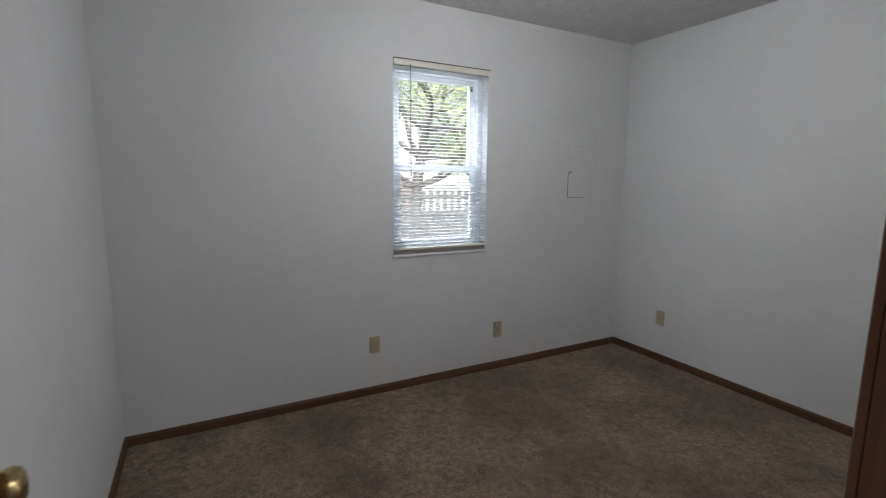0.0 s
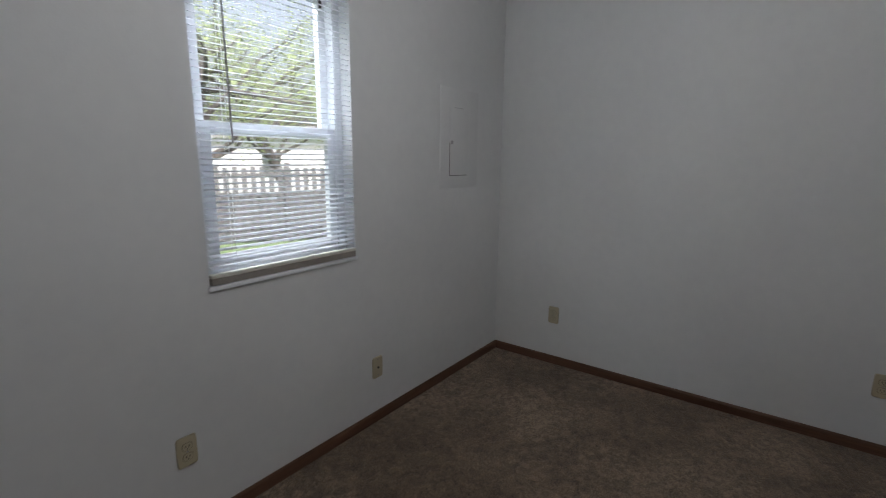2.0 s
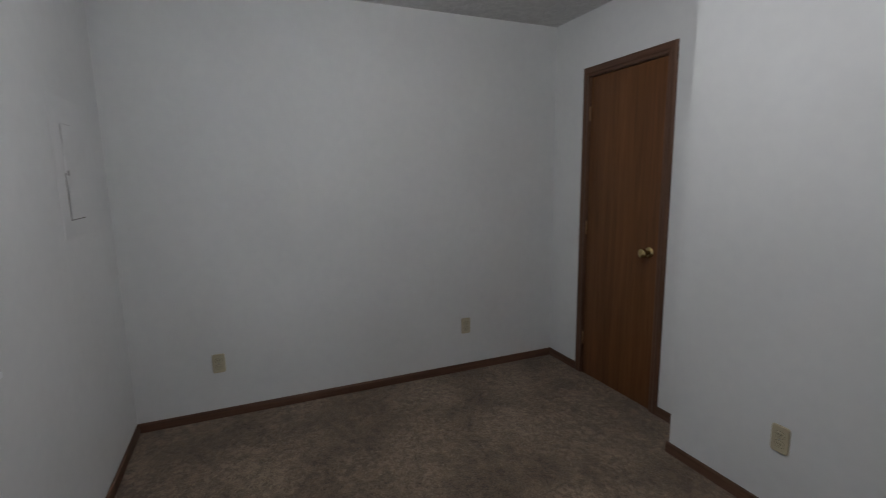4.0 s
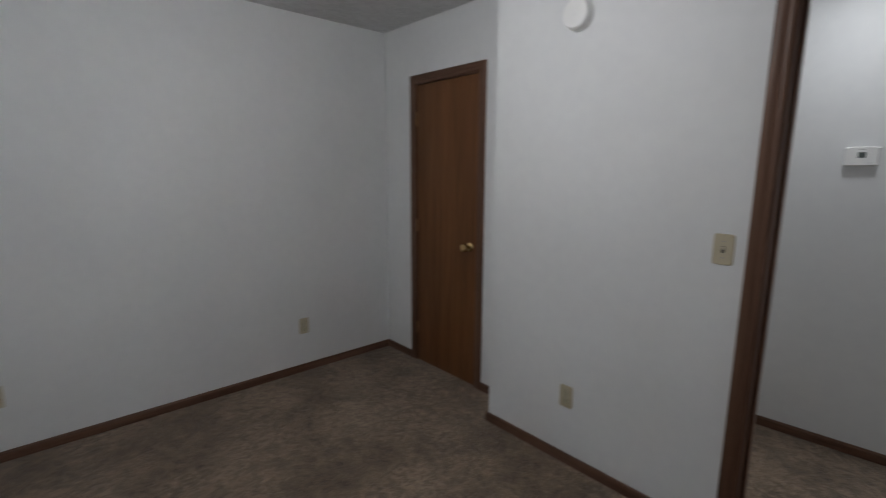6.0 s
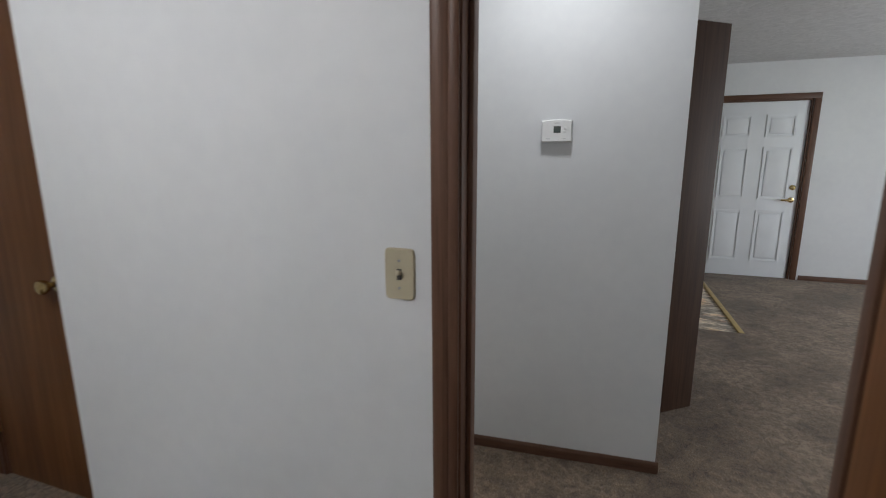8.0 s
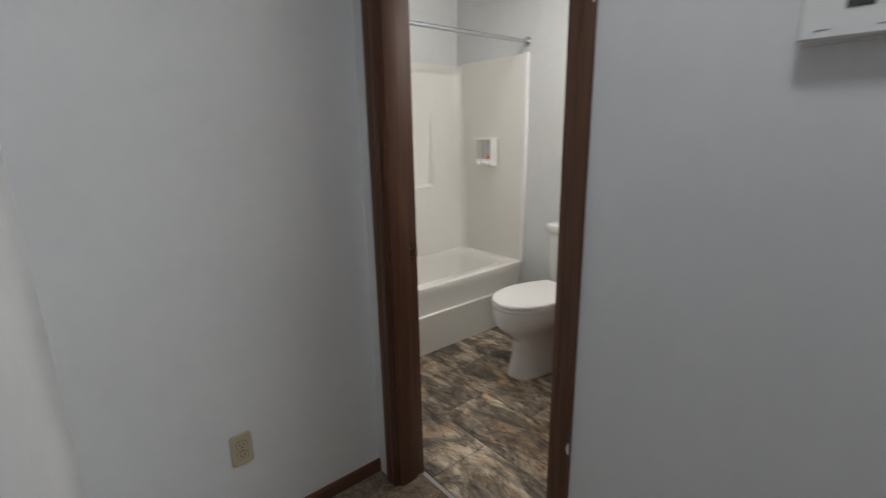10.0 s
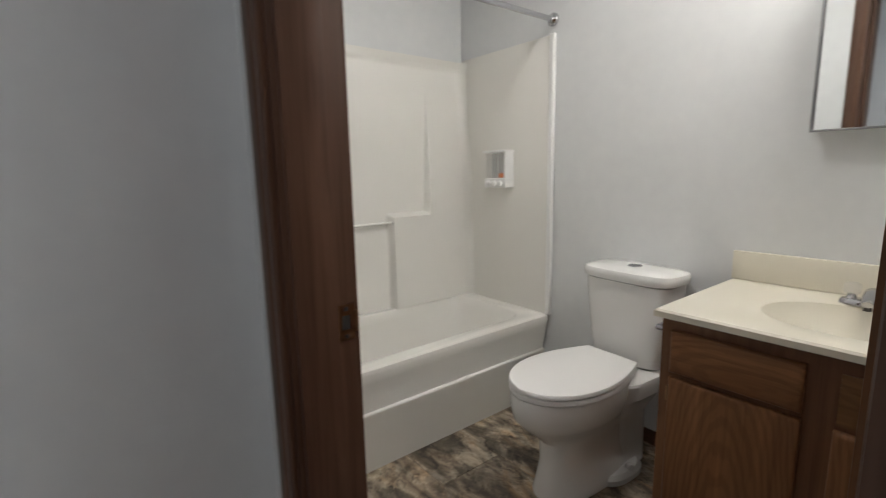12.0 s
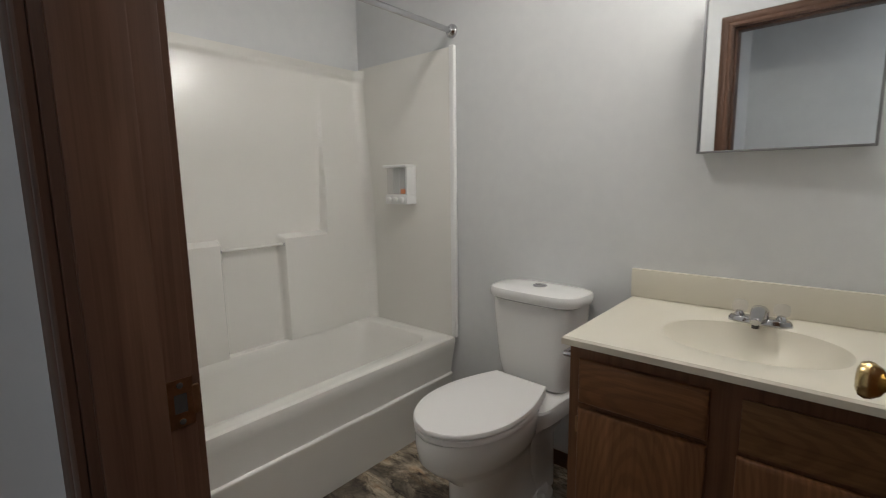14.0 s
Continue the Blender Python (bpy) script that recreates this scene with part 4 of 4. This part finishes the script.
def seat_ring(z, k):
    """An egg-shaped seat outline: straight hinge edge, widest past the middle, narrowing to the front."""
    side = []
    for i in range(29):
        t = i / 28
        if t < 0.50:
            w = 0.113 + 0.061 * math.sin(t / 0.50 * math.pi / 2)
        else:
            w = 0.174 * max(0.0, 1 - ((t - 0.50) / 0.50) ** 2.25) ** 0.56
        side.append((w, 0.246 + 0.514 * t))
    side = [(0.0, side[0][1])] + side
    ring = [(w, y) for w, y in side] + [(-w, y) for w, y in side[-2:0:-1]]
    return [(w * k, 0.49 + (y - 0.49) * k, z + 0.0115) for w, y in ring]


part("seat", loft([seat_ring(0.412, 0.975), seat_ring(0.415, 0.99), seat_ring(0.428, 0.99), seat_ring(0.432, 0.975), seat_ring(0.4325, 0.6), seat_ring(0.4325, 0.2)]), SEAT, wc)
part("lid", loft([seat_ring(0.4345, 0.985), seat_ring(0.4375, 1.0), seat_ring(0.446, 1.0), seat_ring(0.451, 0.985), seat_ring(0.453, 0.95), seat_ring(0.4535, 0.7), seat_ring(0.454, 0.4), seat_ring(0.454, 0.1)]), SEAT, wc)
for s in (-1, 1):
    part("hinge_cap", move(lathe([(0.014, -0.022), (0.014, 0.022)], "x", 14), Matrix.Translation((s * 0.075, 0.238, 0.437))), SEAT, wc)
part("tank", loft([oval(0, 0.115, z, a, c, 48, p) for a, c, z, p in ((0.128, 0.070, 0.409, 4.0), (0.142, 0.080, 0.417, 4.2), (0.158, 0.088, 0.48, 4.4), (0.176, 0.096, 0.66, 4.8), (0.181, 0.099, 0.745, 5.0))]), PORCELAIN, wc)
part("tank_lid", loft([oval(0, 0.117, z, a, c, 52, 3.8) for a, c, z in ((0.184, 0.101, 0.747), (0.195, 0.111, 0.753), (0.199, 0.114, 0.766), (0.199, 0.114, 0.780), (0.194, 0.109, 0.790), (0.17, 0.09, 0.796), (0.09, 0.04, 0.799))]), PORCELAIN, wc)
part("flush_button", move(lathe([(0.028, 0.796), (0.028, 0.802), (0.023, 0.804), (0.004, 0.804)], "z", 28), Matrix.Translation((0, 0.117, 0))), CHROME, wc, "chrome dual flush button")
part("button_split", block(-0.022, 0.022, 0.1155, 0.1185, 0.8035, 0.8047), ALMOND_DARK, wc)
part("water_supply", tube([(0.13, 0.02, 0.16), (0.13, 0.06, 0.16), (0.14, 0.09, 0.24), (0.13, 0.10, 0.39)], 0.006, 8), DULL_METAL, wc, "grey supply hose")

# vanity: local x from the wall end (0) towards the toilet, y from the wall into the room
VX, VW, VF = 0.565, 0.745, 0.548
van = fitted("vanity_cabinet", (VX, -2.45, 0), "stained oak vanity cabinet with drawer and doors", "vanity")
part("side_panel", block(VW - 0.016, VW, 0.005, VF - 0.02, 0.0, 0.762, 0.001), OAK, van)
part("side_panel", block(0.0, 0.016, 0.005, VF - 0.02, 0.0, 0.762, 0.001), OAK, van)
part("floor_panel", block(0.016, VW - 0.016, 0.005, VF - 0.02, 0.09, 0.105), OAK_FRAME, van)
part("toe_kick", block(0.016, VW - 0.016, VF - 0.09, VF - 0.078, 0.0, 0.09), OAK_FRAME, van)
fy0, fy1 = VF - 0.02, VF
ff2 = bmesh.new()
for a, c, d, e in ((0.0, 0.035, 0.09, 0.762), (VW - 0.035, VW, 0.09, 0.762), (0.335, 0.405, 0.115, 0.72), (0.035, VW - 0.035, 0.72, 0.762), (0.035, VW - 0.035, 0.09, 0.115), (0.035, 0.335, 0.585, 0.60), (0.405, VW - 0.035, 0.585, 0.60)):
    cuboid(ff2, a, c, fy0, fy1, d, e)
part("face_frame", ff2, OAK_FRAME, van)


def lipped(x0, x1, z0, z1, material, name):
    """A front with a rounded routed edge."""
    rings = []
    for dy, inset in ((0.0005, 0.0), (0.010, 0.0), (0.014, 0.003), (0.0165, 0.008), (0.0175, 0.012)):
        rings.append([(a, fy1 + dy, c) for a, c in ((x0 + inset, z0 + inset), (x1 - inset, z0 + inset), (x1 - inset, z1 - inset), (x0 + inset, z1 - inset))])
    return part(name, loft(rings), material, van)


lipped(0.400, 0.715, 0.603, 0.728, OAK_X, "drawer_front")
part("false_drawer_front", block(0.020, 0.337, fy1 + 0.0005, fy1 + 0.006, 0.600, 0.724, 0.001), OAK_PALE, van, "paler flush oak panel")
lipped(0.400, 0.715, 0.098, 0.588, OAK, "door")
lipped(0.025, 0.340, 0.098, 0.588, OAK, "door")
for z in (0.535, 0.155):
    part("hinge", block(0.7155, 0.7215, fy1 + 0.0005, fy1 + 0.012, z - 0.022, z + 0.022, 0.001), OLD_BRASS, van, "small dark hinge")

top = fitted("washbasin", (VX, -2.45, 0.762), "ivory cultured marble top with moulded oval basin", "washbasin")
CW, CD, CH = 0.762, 0.572, 0.024
bx, by, bw, bd = 0.360, 0.300, 0.212, 0.168
n = 64


def outline(z, grow=0.0):
    """The slab's edge as n points in step with the basin's oval."""
    pts = []
    for i in range(n):
        a = 2 * math.pi * i / n
        c, s = math.cos(a), math.sin(a)
        ts = []
        if abs(c) > 1e-6:
            ts.append(((CW + grow - bx) if c > 0 else (-bx - grow * 0)) / c)
        if abs(s) > 1e-6:
            ts.append(((CD + grow - by) if s > 0 else -by) / s)
        k = min(v for v in ts if v > 0)
        pts.append((bx + c * k, by + s * k, z))
    for cx, cy in ((CW + grow, CD + grow), (CW + grow, 0), (0, 0), (0, CD + grow)):
        j = min(range(n), key=lambda q: (pts[q][0] - cx) ** 2 + (pts[q][1] - cy) ** 2)
        pts[j] = (cx, cy, z)
    return pts


slab = loft([outline(0.001), outline(CH - 0.006), outline(CH, -0.006), oval(bx, by, CH, bw + 0.006, bd + 0.006, n, 2.15), oval(bx, by, CH - 0.004, bw - 0.002, bd - 0.002, n, 2.15),
             oval(bx, by, CH - 0.020, bw - 0.008, bd - 0.008, n, 2.1), oval(bx, by, CH - 0.055, bw - 0.028, bd - 0.026, n), oval(bx, by, CH - 0.095, bw - 0.075, bd - 0.064, n), oval(bx, by, CH - 0.125, bw - 0.13, bd - 0.105, n), oval(bx, by, CH - 0.135, 0.03, 0.03, n)], False)
part("basin_slab", slab, MARBLE, top)
part("drain", move(lathe([(0.029, -0.112), (0.029, -0.108), (0.020, -0.107), (0.004, -0.108)]), Matrix.Translation((bx, by, 0))), CHROME, top, "chrome drain")
part("backsplash", block(0.0, CW, 0.001, 0.020, CH + 0.0005, CH + 0.103, 0.004), MARBLE, top)

fc = fitted("faucet", (VX + bx, -2.335, 0.762 + CH), "chrome faucet with clear acrylic knobs", "faucet")
part("base", loft([oval(0, 0, z, a, c, 32, 2.6) for a, c, z in ((0.079, 0.026, 0.0), (0.079, 0.026, 0.008), (0.074, 0.022, 0.016), (0.05, 0.016, 0.019))]), CHROME, fc)
spout = []
for y, z, w, h in ((-0.018, 0.016, 0.020, 0.012), (-0.008, 0.034, 0.022, 0.016), (0.020, 0.044, 0.021, 0.014), (0.055, 0.041, 0.019, 0.012), (0.090, 0.032, 0.016, 0.010), (0.104, 0.026, 0.013, 0.008)):
    spout.append([(w * math.cos(2 * math.pi * i / 18), y, z + h * math.sin(2 * math.pi * i / 18)) for i in range(18)])
part("spout", loft(spout), CHROME, fc)
part("spout_foot", loft([oval(0, 0.0, z, a, c, 24, 2.4) for a, c, z in ((0.024, 0.022, 0.012), (0.021, 0.020, 0.040))]), CHROME, fc)
part("aerator", move(lathe([(0.009, 0.008), (0.009, 0.024)]), Matrix.Translation((0, 0.094, 0))), ALMOND_DARK, fc)
for s in (-1, 1):
    part("handle_stem", move(lathe([(0.015, 0.012), (0.013, 0.022), (0.008, 0.030)]), Matrix.Translation((s * 0.051, 0, 0))), CHROME, fc)
    ringp = []
    for r, z in ((0.012, 0.028), (0.018, 0.034), (0.0195, 0.050), (0.017, 0.060), (0.010, 0.064)):
        ringp.append([(s * 0.051 + r * (1 + 0.10 * (i % 2)) * math.cos(2 * math.pi * i / 20), r * (1 + 0.10 * (i % 2)) * math.sin(2 * math.pi * i / 20), z) for i in range(20)])
    part("knob", loft(ringp), ACRYLIC, fc, "clear fluted acrylic knob")

mc = fitted("medicine_cabinet", (0.922, -2.45, 1.284), "mirrored medicine cabinet with thin steel frame", "mirror cabinet")
MH = 0.47
part("box", block(-0.205, 0.205, 0.001, 0.048, 0.004, MH - 0.004, 0.002), WHITE_PLASTIC, mc)
door = part("mirror_door", move(block(-0.406, 0.0, 0.0, 0.0055, 0.006, MH - 0.006), pose(0.203, 0.049, 0, 0, 0, 0)), MIRROR, mc, "silvered mirror door standing slightly ajar")
swing = Matrix.Translation((0.206, 0.049, 0)) @ Matrix.Rotation(radians(-2.15), 4, "Z") @ Matrix.Rotation(radians(-0.6), 4, "X") @ Matrix.Translation((-0.206, -0.049, 0))
door.data.transform(swing)
for a, c, d, e in ((-0.210, -0.203, 0.0, MH), (0.203, 0.210, 0.0, MH), (-0.203, 0.203, 0.0, 0.007), (-0.203, 0.203, MH - 0.007, MH)):
    part("frame", move(block(a, c, 0.0495, 0.062, d, e, 0.0015), swing), DULL_METAL, door, "thin steel frame")

tp = fitted("toilet_paper_holder", (VX + VW, -2.04, 0.70), "chrome paper holder on the vanity's side", "paper holder")
part("post", move(lathe([(0.016, 0.0005), (0.016, 0.006), (0.008, 0.010), (0.008, 0.05)], "x", 16), Matrix.Translation((0, -0.07, 0))), CHROME, tp)
part("post", move(lathe([(0.016, 0.0005), (0.016, 0.006), (0.008, 0.010), (0.008, 0.05)], "x", 16), Matrix.Translation((0, 0.07, 0))), CHROME, tp)
part("roller", tube([(0.046, -0.07, 0), (0.046, 0.07, 0)], 0.010, 16), CHROME, tp)

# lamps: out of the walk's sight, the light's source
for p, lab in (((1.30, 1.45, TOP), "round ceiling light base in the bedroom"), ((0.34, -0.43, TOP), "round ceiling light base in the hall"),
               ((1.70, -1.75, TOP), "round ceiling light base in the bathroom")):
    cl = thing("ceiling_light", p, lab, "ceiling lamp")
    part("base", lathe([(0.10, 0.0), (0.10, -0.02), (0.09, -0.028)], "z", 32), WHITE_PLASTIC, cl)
vl = thing("vanity_light", (0.96, BATH_S, 2.12), "white bath bar light above the mirror cabinet", "wall lamp")
part("back_plate", block(-0.22, 0.22, 0.0005, 0.022, -0.055, 0.055, 0.006), WHITE_PLASTIC, vl)
for x in (-0.12, 0.12):
    part("socket", move(lathe([(0.026, 0.022), (0.026, 0.110), (0.020, 0.125)], "y", 20), Matrix.Translation((x, 0, 0))), WHITE_PLASTIC, vl)

# ---- outdoors ----
bm = bmesh.new()
g = [bm.verts.new(p) for p in ((-300, N + 0.151, -0.5), (300, N + 0.151, -0.5), (300, 400, -0.5), (-300, 400, -0.5))]
bm.faces.new(g)
structure("ground", bm, LAWN, "short green lawn behind the house", "lawn")

fence = thing("fence", (6.45, 10.05, -0.5), "weathered grey wooden picket fence across the lawn", "fence", turn=-31.0)
for x in np.arange(-9.6, 9.61, 2.4):
    part("post", block(x - 0.06, x + 0.06, -0.12, 0.0, 0, 1.72, 0.01), FENCE, fence)
for z in (0.35, 1.05, 1.45):
    part("rail", block(-9.6, 9.6, 0.0, 0.04, z - 0.045, z + 0.045, 0.004), FENCE, fence)
pk = mesh_of("picket", block(-0.055, 0.055, -0.03, -0.002, 0.05, 1.62, 0.004), FENCE)
lo = mesh_of("board", block(-0.085, 0.085, 0.042, 0.062, 0.03, 1.05, 0.004), FENCE)
for i, x in enumerate(np.arange(-9.5, 9.5, 0.18)):
    p = new("picket", pk)
    p.parent, p.location = fence, (x, 0, random.uniform(-0.02, 0.02))
    p = new("board", lo)
    p.parent, p.location = fence, (x + 0.09, 0, random.uniform(-0.02, 0.02))


def house(where, turn, wide, deep, eave, ridge, wall_mat, label):
    h = thing("house", where, label, "house", turn=turn)
    hw2, hd = wide / 2, deep / 2
    part("wall", block(-hw2, hw2, -hd, hd, 0, eave, 0.01), wall_mat, h)
    bm = bmesh.new()
    o = 0.4
    pts = [(-hd - o, eave - 0.12), (0, ridge), (hd + o, eave - 0.12), (hd + o, eave + 0.02), (0, ridge + 0.16), (-hd - o, eave + 0.02)]
    part("roof", loft([[(x, y, z) for y, z in pts] for x in (-hw2 - o, hw2 + o)]), SHINGLE, h)
    gb = bmesh.new()
    for x in (-hw2 + 0.01, hw2 - 0.01):
        gb.faces.new([gb.verts.new(p) for p in ((x, -hd, eave - 0.05), (x, hd, eave - 0.05), (x, 0, ridge - 0.02))])
    part("gable", gb, wall_mat, h)
    for x in (-hw2 * 0.55, hw2 * 0.1, hw2 * 0.6):
        w = part("window", block(x - 0.5, x + 0.5, -hd - 0.05, -hd + 0.02, 1.0, 2.1, 0.02), VINYL_FRAME, h)
        part("pane", block(x - 0.42, x + 0.42, -hd - 0.06, -hd - 0.051, 1.08, 2.02), SCREEN, w)
    return h


house((19, 19.5, -0.5), -45, 18, 7, 2.75, 3.3, SIDING, "long white garage with grey roof behind the fence")
house((8.0, 30, -0.5), -14, 9, 8, 3.0, 6.0, BRICKISH, "pink brick house with grey roof far behind the fence")
house((-6.0, 38, -0.5), 12, 12, 8, 3.0, 5.6, SIDING, "white house with grey roof in the distance")


def tree(where, height, seed, label, lean):
    rng = random.Random(seed)
    t = thing("tree", where, label, "tree")
    trunk_pts = [Vector((lean * (k / 5) ** 1.5, 0.1 * math.sin(k), height * 0.55 * k / 5)) for k in range(6)]
    part("trunk", tube(trunk_pts, [0.26, 0.20, 0.17, 0.14, 0.11, 0.07], 10), BARK, t)
    tips = []
    for i in range(15):
        base = trunk_pts[2 + i % 4] * 1.0
        a, up = i * 2.4 + rng.uniform(-0.4, 0.4), rng.uniform(-0.1, 0.9)
        d = Vector((math.cos(a), math.sin(a), up)).normalized()
        L = rng.uniform(0.32, 0.55) * height
        pts = [base]
        for k in range(5):
            d = (d + Vector((rng.uniform(-0.35, 0.35), rng.uniform(-0.35, 0.35), rng.uniform(-0.15, 0.30)))).normalized()
            pts.append(pts[-1] + d * L / 5)
        part("limb", tube(pts, [0.085, 0.062, 0.046, 0.034, 0.022, 0.010], 7), BARK, t)
        tips += pts[2:]
        for q in pts[2:]:
            e = (d + Vector((rng.uniform(-1, 1), rng.uniform(-1, 1), rng.uniform(-0.4, 0.8)))).normalized()
            tw = [q, q + e * 0.5 + Vector((0, 0, 0.08)), q + e * 1.1]
            part("twig", tube(tw, [0.013, 0.009, 0.004], 5), BARK, t)
            tips += tw[1:]
    verts, faces = [], []
    for q in tips:
        for _ in range(44):
            c = q + Vector((rng.gauss(0, 0.34), rng.gauss(0, 0.34), rng.gauss(0, 0.30)))
            u = Vector((rng.uniform(-1, 1), rng.uniform(-1, 1), rng.uniform(-1, 1))).normalized()
            w = u.orthogonal().normalized()
            s = rng.uniform(0.03, 0.065) * (0.6 + height / 16)
            k = len(verts)
            verts += [c - u * s, c + w * s * 0.55, c + u * s, c - w * s * 0.55]
            faces.append((k, k + 1, k + 2, k + 3))
    me = bpy.data.meshes.new("crown")
    me.from_pydata(verts, [], faces)
    me.materials.append(LEAF)
    crown = new("crown", me)
    crown.parent = t
    tagged(crown, "sparse light green spring leaves", kind="stuff")
    return t


tree((5.6, 12.6, -0.5), 7.6, 3, "spreading tree with dark limbs and fresh green leaves", 0.5)
tree((10.4, 15.5, -0.5), 8.0, 8, "leaning spring tree with dark limbs behind the fence", -2.4)
tree((16.5, 24.0, -0.5), 11.0, 21, "tall leafy tree behind the white garage", 0.4)
tree((23.0, 22.5, -0.5), 10.0, 34, "tall leafy tree behind the white garage", -0.4)
tree((1.5, 17.0, -0.5), 9.0, 55, "leafy spring tree in a far yard", 0.5)

# ---- bathroom floor tiles ----
TW, TD = 0.61, 0.305
tile_mesh = mesh_of("tile", block(-TW / 2 + 0.001, TW / 2 - 0.001, -TD / 2 + 0.001, TD / 2 - 0.001, -0.006, 0.0, 0.0015, 1), SLATE)
floor_ob = bpy.data.objects["bathroom_floor"]
row = 0
y = -1.645 + 2 * TD
while y - TD > BATH_S - TD:
    x = 1.792 + (0 if row % 2 else 0.305) - 3 * TW
    while x < 2.45:
        if x + TW > BATH_W:
            xa, xb, ya, yb = max(x, BATH_W), min(x + TW, 2.38), max(y - TD, BATH_S), min(y, BATH_N + 0.006)
            if xb - xa > 0.02 and yb - ya > 0.02:
                whole = xb - xa > TW - 0.001 and yb - ya > TD - 0.001
                me = tile_mesh if whole else mesh_of("tile", block(-(xb - xa) / 2 + 0.001, (xb - xa) / 2 - 0.001, -(yb - ya) / 2 + 0.001, (yb - ya) / 2 - 0.001, -0.006, 0.0, 0.0015, 1), SLATE)
                t = new("tile", me)
                t.location, t.parent = ((xa + xb) / 2, (ya + yb) / 2, 0), floor_ob
        x += TW
    y -= TD
    row += 1
